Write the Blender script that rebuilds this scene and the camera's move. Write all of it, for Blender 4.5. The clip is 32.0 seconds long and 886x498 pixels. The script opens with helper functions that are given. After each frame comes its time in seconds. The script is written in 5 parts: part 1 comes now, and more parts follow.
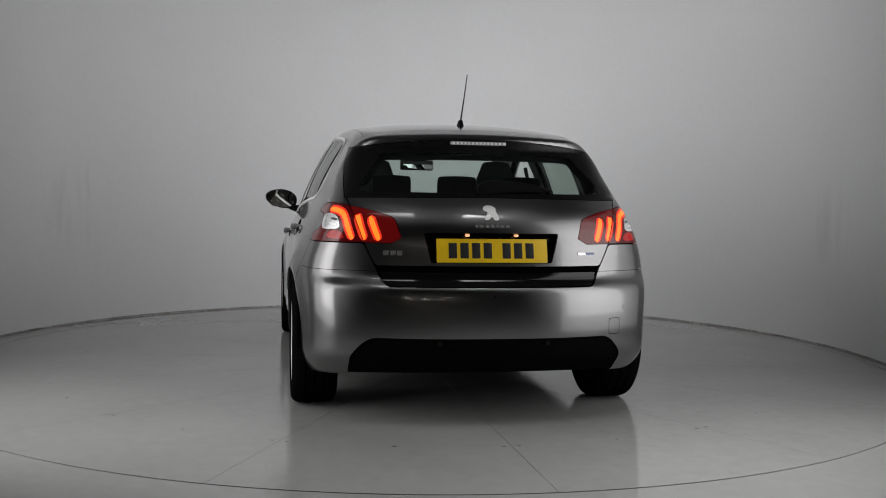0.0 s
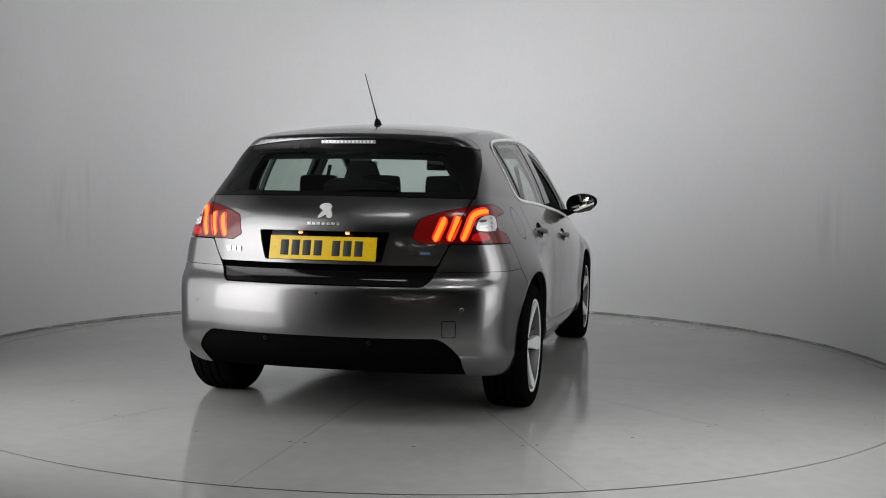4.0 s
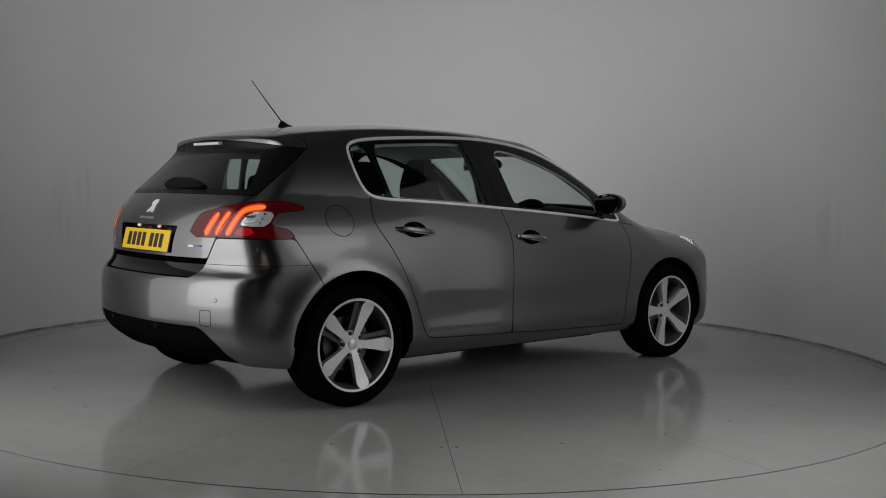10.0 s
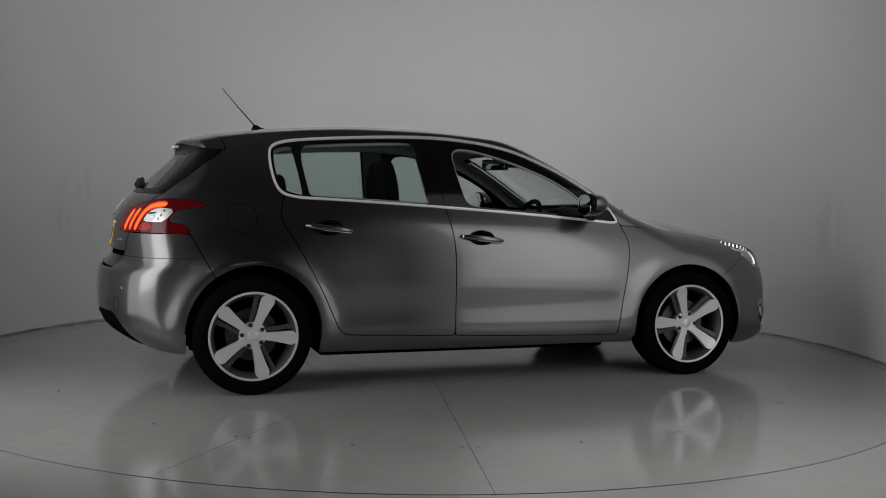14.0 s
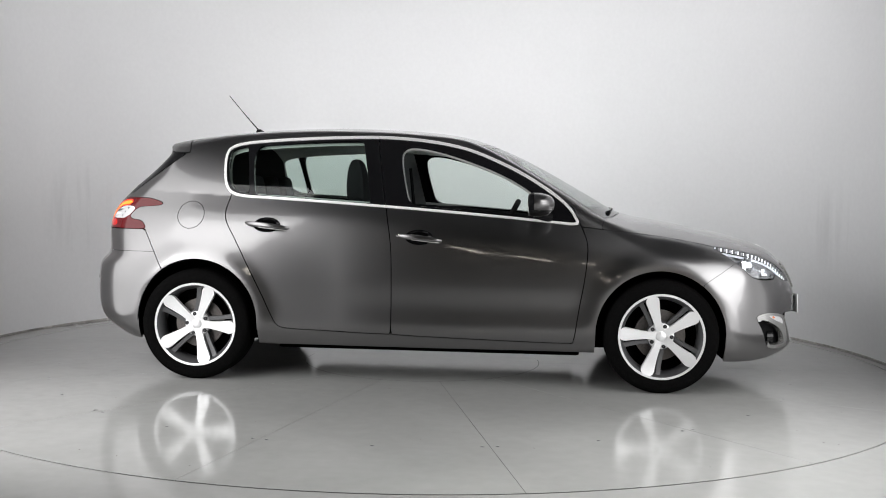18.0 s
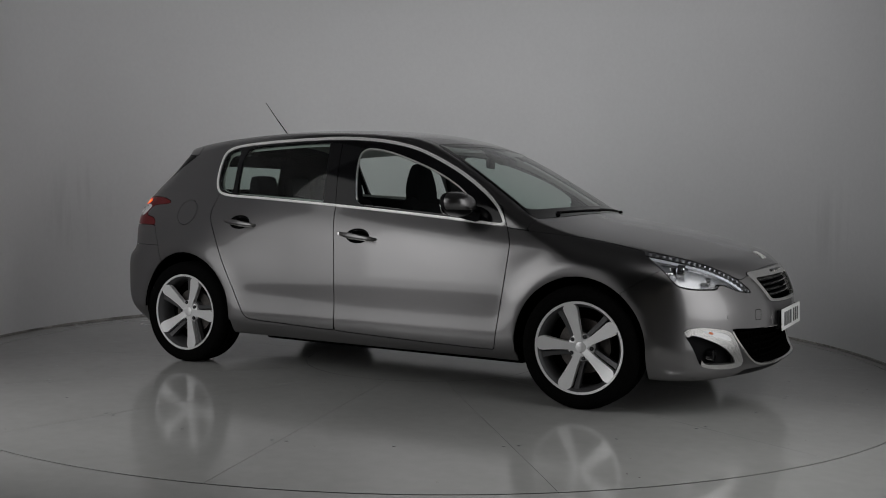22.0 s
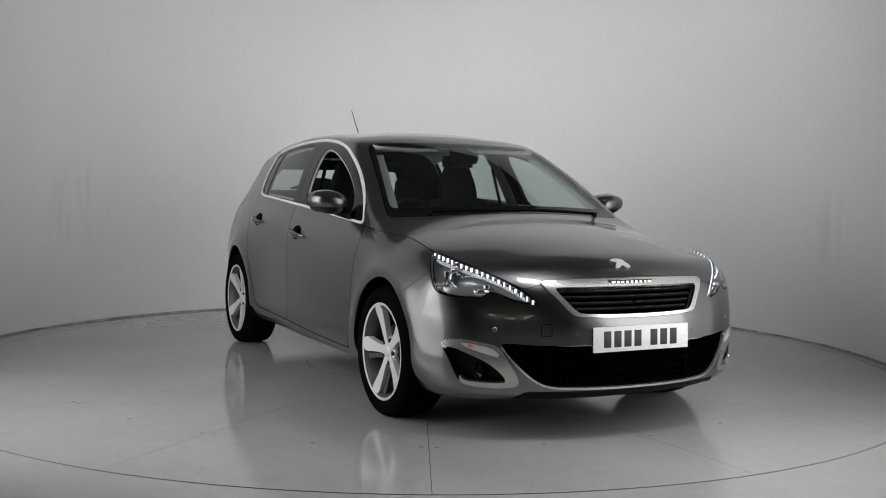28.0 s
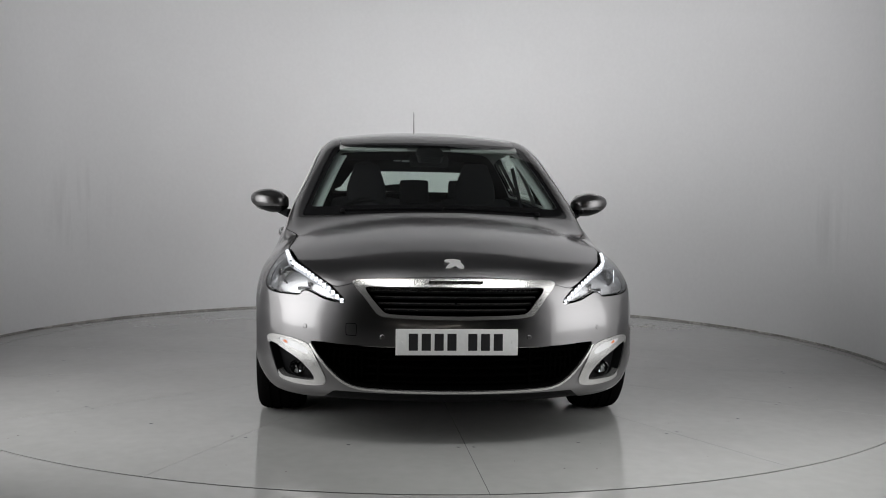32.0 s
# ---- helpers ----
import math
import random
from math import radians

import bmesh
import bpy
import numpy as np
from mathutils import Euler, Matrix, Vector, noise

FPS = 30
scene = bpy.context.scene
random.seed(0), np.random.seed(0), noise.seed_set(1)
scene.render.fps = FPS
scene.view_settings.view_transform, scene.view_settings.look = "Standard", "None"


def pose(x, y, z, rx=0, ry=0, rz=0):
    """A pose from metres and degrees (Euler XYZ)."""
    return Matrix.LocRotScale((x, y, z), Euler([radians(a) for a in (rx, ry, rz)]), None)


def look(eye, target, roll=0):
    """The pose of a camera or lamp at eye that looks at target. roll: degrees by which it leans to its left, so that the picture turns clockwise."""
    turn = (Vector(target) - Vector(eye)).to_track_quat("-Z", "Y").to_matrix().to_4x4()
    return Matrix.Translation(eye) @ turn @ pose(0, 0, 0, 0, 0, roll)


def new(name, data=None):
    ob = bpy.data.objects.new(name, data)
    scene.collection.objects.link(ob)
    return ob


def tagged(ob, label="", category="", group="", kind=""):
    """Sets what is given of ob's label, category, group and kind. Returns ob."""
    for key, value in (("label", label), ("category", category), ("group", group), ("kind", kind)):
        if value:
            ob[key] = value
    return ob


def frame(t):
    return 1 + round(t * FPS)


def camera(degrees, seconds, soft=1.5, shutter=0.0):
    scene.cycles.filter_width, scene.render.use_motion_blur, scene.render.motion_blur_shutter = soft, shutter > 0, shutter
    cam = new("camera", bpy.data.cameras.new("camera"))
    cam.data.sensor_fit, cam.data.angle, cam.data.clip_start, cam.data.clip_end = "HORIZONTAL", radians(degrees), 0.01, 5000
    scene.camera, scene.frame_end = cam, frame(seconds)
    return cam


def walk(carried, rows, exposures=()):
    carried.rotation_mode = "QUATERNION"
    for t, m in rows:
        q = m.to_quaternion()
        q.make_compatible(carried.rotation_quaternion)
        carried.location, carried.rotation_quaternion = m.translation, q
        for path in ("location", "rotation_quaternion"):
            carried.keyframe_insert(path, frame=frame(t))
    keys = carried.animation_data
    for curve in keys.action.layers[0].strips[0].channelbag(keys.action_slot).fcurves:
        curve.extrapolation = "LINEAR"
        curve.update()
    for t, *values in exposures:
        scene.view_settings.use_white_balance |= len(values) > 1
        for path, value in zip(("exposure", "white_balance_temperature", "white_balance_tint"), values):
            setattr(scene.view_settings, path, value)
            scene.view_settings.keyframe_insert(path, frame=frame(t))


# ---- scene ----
cam = camera(47.01, 32.0, soft=1.0)
EYE = Vector((0.0, -6.556, 1.088))
AIM = Vector((math.sin(radians(1.044)) * math.cos(radians(3.199)), math.cos(radians(1.044)) * math.cos(radians(3.199)), -math.sin(radians(3.199))))
walk(cam, [(0.0, look(EYE, EYE + AIM * 6, 0.862)), (32.0, look(EYE, EYE + AIM * 6, 0.862))],
     exposures=[(0, -1.22), (2, -0.97), (3, -0.84), (6, -1.14), (7, -1.43), (8, -1.55), (9, -1.63), (12, -1.85), (14, -1.67), (16, -0.44), (17, -0.20), (19, -0.25), (20, -0.74), (21, -1.49), (22, -1.85), (25, -1.89), (27, -1.07), (28, -0.90), (32, -0.85)])

# ---- world and lamps ----
world = bpy.data.worlds.new("world")
scene.world = world
world.use_nodes = True
world.node_tree.nodes["Background"].inputs[0].default_value = (0.5, 0.5, 0.52, 1)
world.node_tree.nodes["Background"].inputs[1].default_value = 0.004


def area_lamp(name, eye, target, power, width, height, spread=180):
    data = bpy.data.lights.new(name, "AREA")
    data.shape, data.size, data.size_y, data.energy = "RECTANGLE", width, height, power
    data.spread = radians(spread)
    ob = new(name, data)
    ob.matrix_world = look(eye, target)
    return ob


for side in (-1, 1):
    # tall soft boxes standing in the opening
    for x, y, aim, width, power, layers in ((2.25, -2.50, (0, -0.2), 1.5, 92 - 14 * side, 3), (2.88, -1.47, (0, -0.78), 1.0, 31 - 12 * side, 2)):
        for k in range(layers):
            height = 3.0 - 1.1 * k / layers
            middle = 0.15 + 0.36 * k / layers + height / 2
            area_lamp("soft_panel", (side * x, y, middle), (*aim, middle), power / layers, width * (1 - 0.2 * k / layers), height, 165)
    # unseen overhead lamps added to brighten the back wall and the floor before it
    area_lamp("wall_fill", (side * 0.9, -1.5, 4.4), (side * 1.3, 3.0, 1.3), 25 + 7 * side, 1.2, 0.6, 74)
    area_lamp("floor_fill", (0.3 + side * 1.2, -3.5, 4.45), (0.3 + side * 1.2, -3.45, 0), 25 + 14 * side, 1.2, 1.0, 54)


# ---- materials ----
def material(name, color, rough=0.5, metal=0.0, grain=0.0, scale=40.0, bump=0.0, coat=0.0, stain=0.0, stain_scale=2.0, emission=None, power=0.0, alpha=1.0, spec=0.5):
    m = bpy.data.materials.new(name)
    m.use_nodes = True
    nodes, links = m.node_tree.nodes, m.node_tree.links
    b = nodes["Principled BSDF"]
    b.inputs["Base Color"].default_value = (*color, 1)
    b.inputs["Roughness"].default_value = rough
    b.inputs["Metallic"].default_value = metal
    b.inputs["Specular IOR Level"].default_value = spec
    b.inputs["Coat Weight"].default_value = coat
    b.inputs["Coat Roughness"].default_value = 0.03
    if emission:
        b.inputs["Emission Color"].default_value = (*emission, 1)
        b.inputs["Emission Strength"].default_value = power
    if grain or stain or bump:
        tc = nodes.new("ShaderNodeTexCoord")
        last = None
        for amount, sc, detail in ((grain, scale, 6), (stain, stain_scale, 4)):
            if not amount:
                continue
            n = nodes.new("ShaderNodeTexNoise")
            n.inputs["Scale"].default_value, n.inputs["Detail"].default_value = sc, detail
            links.new(tc.outputs["Object"], n.inputs["Vector"])
            r = nodes.new("ShaderNodeMapRange")
            r.inputs[1].default_value, r.inputs[2].default_value = 0.3, 0.7
            r.inputs[3].default_value, r.inputs[4].default_value = 1 - amount, 1 + amount
            links.new(n.outputs["Fac"], r.inputs[0])
            if last:
                mu = nodes.new("ShaderNodeMath")
                mu.operation = "MULTIPLY"
                links.new(last, mu.inputs[0])
                links.new(r.outputs[0], mu.inputs[1])
                last = mu.outputs[0]
            else:
                last = r.outputs[0]
        if last:
            mix = nodes.new("ShaderNodeVectorMath")
            mix.operation = "SCALE"
            mix.inputs[0].default_value = color
            links.new(last, mix.inputs["Scale"])
            links.new(mix.outputs[0], b.inputs["Base Color"])
            rr = nodes.new("ShaderNodeMath")
            rr.operation = "MULTIPLY"
            rr.inputs[1].default_value = rough
            links.new(last, rr.inputs[0])
            links.new(rr.outputs[0], b.inputs["Roughness"])
        if bump:
            n = nodes.new("ShaderNodeTexNoise")
            n.inputs["Scale"].default_value, n.inputs["Detail"].default_value = scale, 5
            links.new(tc.outputs["Object"], n.inputs["Vector"])
            bp = nodes.new("ShaderNodeBump")
            bp.inputs["Strength"].default_value, bp.inputs["Distance"].default_value = bump, 0.002
            links.new(n.outputs["Fac"], bp.inputs["Height"])
            links.new(bp.outputs[0], b.inputs["Normal"])
    return m


def glass_material(name, tint, haze=0.0):
    """Thin pane: light passes straight, tinted; the rest is a mirror by Fresnel."""
    m = bpy.data.materials.new(name)
    m.use_nodes = True
    nodes, links = m.node_tree.nodes, m.node_tree.links
    nodes.remove(nodes["Principled BSDF"])
    t, g, mix, fr = nodes.new("ShaderNodeBsdfTransparent"), nodes.new("ShaderNodeBsdfGlossy"), nodes.new("ShaderNodeMixShader"), nodes.new("ShaderNodeLayerWeight")
    power, scale = nodes.new("ShaderNodeMath"), nodes.new("ShaderNodeMath")
    power.operation, scale.operation = "POWER", "MULTIPLY_ADD"
    power.inputs[1].default_value = 4.0
    scale.inputs[1].default_value, scale.inputs[2].default_value = 0.85, 0.055
    t.inputs[0].default_value = (*tint, 1)
    g.inputs["Roughness"].default_value = haze
    fr.inputs["Blend"].default_value = 0.5
    links.new(fr.outputs["Facing"], power.inputs[0])
    links.new(power.outputs[0], scale.inputs[0])
    links.new(scale.outputs[0], mix.inputs[0])
    links.new(t.outputs[0], mix.inputs[1])
    links.new(g.outputs[0], mix.inputs[2])
    links.new(mix.outputs[0], nodes["Material Output"].inputs[0])
    return m


def car_paint(name, flake, spread):
    """Clear lacquer over fine metal flakes."""
    m = material(name, (0.006, 0.006, 0.006), 0.07, grain=0.1, scale=900, spec=0.9)
    nodes, links = m.node_tree.nodes, m.node_tree.links
    g, add, tc, n, r, tint = (nodes.new("ShaderNode" + k) for k in ("BsdfAnisotropic", "AddShader", "TexCoord", "TexNoise", "MapRange", "VectorMath"))
    g.distribution = "BECKMANN"
    g.inputs["Roughness"].default_value = spread
    n.inputs["Scale"].default_value, n.inputs["Detail"].default_value = 700, 3
    links.new(tc.outputs["Object"], n.inputs["Vector"])
    r.inputs[1].default_value, r.inputs[2].default_value, r.inputs[3].default_value, r.inputs[4].default_value = 0.3, 0.7, 0.85, 1.15
    links.new(n.outputs["Fac"], r.inputs[0])
    tint.operation = "SCALE"
    tint.inputs[0].default_value = flake
    links.new(r.outputs[0], tint.inputs["Scale"])
    links.new(tint.outputs[0], g.inputs["Color"])
    links.new(nodes["Principled BSDF"].outputs[0], add.inputs[0])
    links.new(g.outputs[0], add.inputs[1])
    links.new(add.outputs[0], nodes["Material Output"].inputs[0])
    return m


M_PAINT = car_paint("grey_metallic_paint", (0.160, 0.156, 0.158), 0.35)
M_BLACK_GLOSS = material("black_gloss", (0.004, 0.004, 0.0045), 0.08, stain=0.2, spec=0.35)
M_BLACK_SATIN = material("black_satin_panel", (0.004, 0.004, 0.0045), 0.28, stain=0.2, spec=0.22)
M_BLACK = material("black_plastic", (0.006, 0.006, 0.0066), 0.5, grain=0.2, scale=300, bump=0.15, spec=0.07)
M_SHUT = material("shut_black", (0.002, 0.002, 0.002), 0.9, stain=0.1, spec=0.0)
M_CHROME = material("satin_chrome", (0.82, 0.81, 0.79), 0.16, 1.0, grain=0.04, scale=80)
M_TYRE = material("tyre_rubber", (0.0045, 0.0045, 0.0045), 0.8, grain=0.3, scale=120, bump=0.3, spec=0.0)
M_BRIGHT = material("satin_chrome_surround", (0.66, 0.655, 0.64), 0.24, 0.92, grain=0.03, scale=80)
M_SATIN = material("satin_bright_trim", (0.93, 0.925, 0.91), 0.36, 0.45, grain=0.03, scale=80)
M_ALLOY = material("machined_alloy", (0.78, 0.78, 0.785), 0.34, 0.5, grain=0.02, scale=150)
M_ALLOY_DARK = material("painted_alloy_grey", (0.09, 0.09, 0.093), 0.4, 0.6, grain=0.08, scale=150)
M_IRON = material("brake_iron", (0.12, 0.11, 0.105), 0.5, 0.8, grain=0.2, scale=90)
M_SEAT = material("charcoal_seat_cloth", (0.022, 0.022, 0.024), 0.85, grain=0.25, scale=400, bump=0.3, spec=0.03)
M_TRIM = material("dark_cabin_plastic", (0.014, 0.014, 0.015), 0.6, grain=0.2, scale=260, bump=0.2, spec=0.06)
M_LINING = material("light_grey_headlining", (0.50, 0.51, 0.50), 0.9, grain=0.06, scale=300, bump=0.15)
M_GLASS = glass_material("green_tinted_glass", (0.74, 0.82, 0.78))
M_WINDSCREEN = glass_material("windscreen_glass", (0.80, 0.87, 0.84))
M_LENS = glass_material("clear_lamp_lens", (0.93, 0.94, 0.95))
M_MIRROR = material("mirror_glass", (0.86, 0.88, 0.88), 0.01, 1.0)
M_RED = material("red_lamp_lens", (0.07, 0.002, 0.004), 0.14, stain=0.1, coat=0.2, emission=(1.0, 0.02, 0.015), power=0.03)
M_CLAW = material("lit_lamp_strip", (0.5, 0.03, 0.01), 0.3, emission=(1.0, 0.16, 0.012), power=4.0)
M_WHITE_LENS = material("clear_ribbed_lens", (0.78, 0.78, 0.79), 0.2, 0.4, coat=1.0, grain=0.1, scale=90)
M_LED = material("white_led", (0.9, 0.92, 1.0), 0.3, emission=(0.93, 0.96, 1.0), power=4.5)
M_WARM = material("plate_lamp_glow", (1.0, 0.8, 0.6), 0.3, emission=(1.0, 0.42, 0.18), power=2.4)
M_AMBER = material("amber_lens", (0.6, 0.16, 0.05), 0.2, coat=1.0)
M_YELLOW = material("yellow_plate", (0.80, 0.52, 0.01), 0.35, grain=0.03, scale=60)
M_WHITE_PLATE = material("white_plate", (0.84, 0.85, 0.84), 0.35, grain=0.03, scale=60)
M_INK = material("plate_black", (0.012, 0.012, 0.014), 0.45)
M_WALL = material("white_painted_wall", (0.74, 0.74, 0.75), 0.62, grain=0.015, scale=30, stain=0.025, stain_scale=0.8)
M_FLOOR = material("grey_epoxy_floor", (0.32, 0.32, 0.312), 0.11, grain=0.03, scale=14, stain=0.06, stain_scale=1.3)
M_CEILING = material("ceiling_grey", (0.09, 0.09, 0.092), 0.8, stain=0.05)
M_DARK_ROOM = material("dark_workshop", (0.09, 0.09, 0.093), 0.8, stain=0.2)
M_BOLT = material("bolt_steel", (0.10, 0.10, 0.10), 0.4, 0.8, grain=0.1, scale=60)


def scuff(m, centre, reach, amount):
    """Faint upright rub marks in a patch round a point of the wall."""
    nodes, links = m.node_tree.nodes, m.node_tree.links
    b = nodes["Principled BSDF"]
    before = b.inputs["Base Color"].links[0].from_socket
    geo, dist, fade = nodes.new("ShaderNodeTexCoord"), nodes.new("ShaderNodeVectorMath"), nodes.new("ShaderNodeMapRange")
    dist.operation = "DISTANCE"
    dist.inputs[1].default_value = centre
    links.new(geo.outputs["Object"], dist.inputs[0])
    fade.inputs[1].default_value, fade.inputs[2].default_value = reach * 0.3, reach
    fade.inputs[3].default_value, fade.inputs[4].default_value = amount, 0.0
    links.new(dist.outputs["Value"], fade.inputs[0])
    mp, noise, edge, mul, one, out_mix = nodes.new("ShaderNodeMapping"), nodes.new("ShaderNodeTexNoise"), nodes.new("ShaderNodeMapRange"), nodes.new("ShaderNodeMath"), nodes.new("ShaderNodeMath"), nodes.new("ShaderNodeVectorMath")
    mp.inputs["Scale"].default_value = (11, 11, 0.8)
    links.new(geo.outputs["Object"], mp.inputs[0])
    noise.inputs["Scale"].default_value, noise.inputs["Detail"].default_value = 1.0, 3.0
    links.new(mp.outputs[0], noise.inputs["Vector"])
    edge.inputs[1].default_value, edge.inputs[2].default_value = 0.5, 0.68
    links.new(noise.outputs["Fac"], edge.inputs[0])
    mul.operation, one.operation, out_mix.operation = "MULTIPLY", "SUBTRACT", "SCALE"
    links.new(edge.outputs[0], mul.inputs[0])
    links.new(fade.outputs[0], mul.inputs[1])
    one.inputs[0].default_value = 1.0
    links.new(mul.outputs[0], one.inputs[1])
    links.new(before, out_mix.inputs[0])
    links.new(one.outputs[0], out_mix.inputs["Scale"])
    links.new(out_mix.outputs[0], b.inputs["Base Color"])


scuff(M_WALL, (-2.74, 1.58, 0.92), 0.42, 0.15)
scuff(M_WALL, (2.96, 0.76, 0.88), 0.36, 0.10)
scuff(M_FLOOR, (-2.0, -1.2, 0.0), 1.6, 0.05)


# ---- building helpers ----
def mesh_object(name, v, f, mat, parent=None, label="", smooth=True):
    me = bpy.data.meshes.new(name)
    me.from_pydata([tuple(p) for p in np.asarray(v, float).tolist()], [], [tuple(q) for q in (f.tolist() if hasattr(f, "tolist") else f)])
    me.materials.append(mat)
    if smooth:
        me.polygons.foreach_set("use_smooth", [True] * len(me.polygons))
    me.update()
    ob = new(name, me)
    if parent:
        ob.parent = parent
    if label:
        tagged(ob, label)
    return ob


def part(name, bm, mat, parent=None, label="", smooth=True, sharp=35):
    """Links a bmesh as one mesh object under a thing or a part."""
    bmesh.ops.recalc_face_normals(bm, faces=bm.faces)
    if smooth:
        for e in bm.edges:
            if len(e.link_faces) == 2 and e.calc_face_angle(0) > radians(sharp):
                e.smooth = False
        for q in bm.faces:
            q.smooth = True
    me = bpy.data.meshes.new(name)
    bm.to_mesh(me)
    bm.free()
    me.materials.append(mat)
    ob = new(name, me)
    if parent:
        ob.parent = parent
    if label:
        tagged(ob, label)
    return ob


def box(bm, x0, x1, y0, y1, z0, z1, bevel=0.0, turn=None, segments=2):
    r = bmesh.ops.create_cube(bm, size=1)
    vs = r["verts"]
    for q in vs:
        q.co = Vector(((x0 + x1) / 2 + q.co.x * (x1 - x0), (y0 + y1) / 2 + q.co.y * (y1 - y0), (z0 + z1) / 2 + q.co.z * (z1 - z0)))
        if turn:
            q.co = turn @ q.co
    if bevel:
        es = list({e for q in vs for e in q.link_edges})
        bmesh.ops.bevel(bm, geom=es, offset=bevel, segments=segments, affect="EDGES", profile=0.6)


def lathe(bm, profile, axis="y", steps=48, at=(0, 0, 0), close=False):
    """Turns (radius, along) pairs round an axis."""
    rings = []
    for i in range(steps):
        a = 2 * math.pi * i / steps
        c, s = math.cos(a), math.sin(a)
        ring = []
        for r, h in profile:
            p = {"y": (r * c, h, r * s), "z": (r * c, r * s, h), "x": (h, r * c, r * s)}[axis]
            ring.append(bm.verts.new((at[0] + p[0], at[1] + p[1], at[2] + p[2])))
        rings.append(ring)
    n = len(profile)
    for i in range(steps):
        a, b = rings[i], rings[(i + 1) % steps]
        for k in range(n if close else n - 1):
            bm.faces.new((a[k], a[(k + 1) % n], b[(k + 1) % n], b[k]))
    return rings


def tube(bm, points, radius, sides=8, caps=True):
    pts = [Vector(p) for p in points]
    rad = radius if isinstance(radius, (list, tuple)) else [radius] * len(pts)
    rings = []
    for i, p in enumerate(pts):
        d = (pts[min(i + 1, len(pts) - 1)] - pts[max(i - 1, 0)]).normalized()
        u = d.cross(Vector((0, 0, 1)) if abs(d.z) < 0.9 else Vector((1, 0, 0))).normalized()
        w = d.cross(u)
        rings.append([bm.verts.new(p + rad[i] * (math.cos(2 * math.pi * k / sides) * u + math.sin(2 * math.pi * k / sides) * w)) for k in range(sides)])
    for a, b in zip(rings, rings[1:]):
        for k in range(sides):
            bm.faces.new((a[k], a[(k + 1) % sides], b[(k + 1) % sides], b[k]))
    if caps:
        bm.faces.new(rings[0])
        bm.faces.new(rings[-1])


def plate_shape(bm, outline, d0, d1, put):
    """A prism: the outline (a, b) at depth d0 and d1, each put into space by put(a, b, d)."""
    lo = [bm.verts.new(put(a, b, d0)) for a, b in outline]
    hi = [bm.verts.new(put(a, b, d1)) for a, b in outline]
    bm.faces.new(lo)
    bm.faces.new(hi)
    n = len(lo)
    for k in range(n):
        bm.faces.new((lo[k], lo[(k + 1) % n], hi[(k + 1) % n], hi[k]))


def thing(name, label, category, at=(0, 0, 0), group="", kind=""):
    ob = new(name)
    ob.location = at
    return tagged(ob, label, category, group, kind)
# ---- body surface of the car: side, top, front and rear fields, rounded into one another ----
def spline(points):
    """A natural cubic through (a, b) pairs, held flat past its ends."""
    a = np.array([p[0] for p in points], float)
    b = np.array([p[1] for p in points], float)
    n = len(a)
    h = np.diff(a)
    m = np.eye(n)
    r = np.zeros(n)
    for i in range(1, n - 1):
        m[i, i - 1], m[i, i], m[i, i + 1] = h[i - 1], 2 * (h[i - 1] + h[i]), h[i]
        r[i] = 6 * ((b[i + 1] - b[i]) / h[i] - (b[i] - b[i - 1]) / h[i - 1])
    s = np.linalg.solve(m, r)

    def value(v):
        v = np.clip(v, a[0], a[-1])
        i = np.clip(np.searchsorted(a, v) - 1, 0, n - 2)
        d, u, w = h[i], a[i + 1] - v, v - a[i]
        return (s[i] * u ** 3 + s[i + 1] * w ** 3) / (6 * d) + (b[i] / d - s[i] * d / 6) * u + (b[i + 1] / d - s[i + 1] * d / 6) * w

    grid = np.linspace(a[0], a[-1], 4001)
    table = value(grid)
    return lambda v: np.interp(v, grid, table)


def smooth_step(v, lo, hi):
    s = np.clip((v - lo) / (hi - lo), 0, 1)
    return s * s * (3 - 2 * s)


def smax(a, b, k):
    h = np.maximum(k - np.abs(a - b), 0) / k
    return np.maximum(a, b) + h * h * k * 0.25


belt_height = spline([(-2.2, 1.09), (-1.12, 1.05), (-0.6, 1.022), (-0.19, 0.997), (0.4, 0.953), (0.85, 0.910), (1.3, 0.868), (1.7, 0.80), (2.2, 0.70)])
belt_width = spline([(-2.2, 0.60), (-1.9, 0.665), (-1.6, 0.715), (-1.3, 0.748), (-1.05, 0.768), (-0.6, 0.793), (-0.19, 0.803), (0.4, 0.808), (0.85, 0.802), (1.1, 0.797), (1.31, 0.80), (1.55, 0.808), (1.75, 0.79), (2.0, 0.73), (2.2, 0.68)])
below_belt = spline([(-0.9, 0.077), (-0.45, 0.078), (-0.3, 0.076), (-0.2, 0.071), (-0.13, 0.058), (-0.07, 0.035), (-0.03, 0.015), (0.0, 0.0)])
sill_tuck = spline([(0.0, 0.20), (0.14, 0.11), (0.19, 0.062), (0.24, 0.028), (0.28, 0.012), (0.33, 0.004), (0.38, 0.005), (0.46, 0.006), (0.56, 0.001), (0.7, 0.0), (1.0, 0.0)])
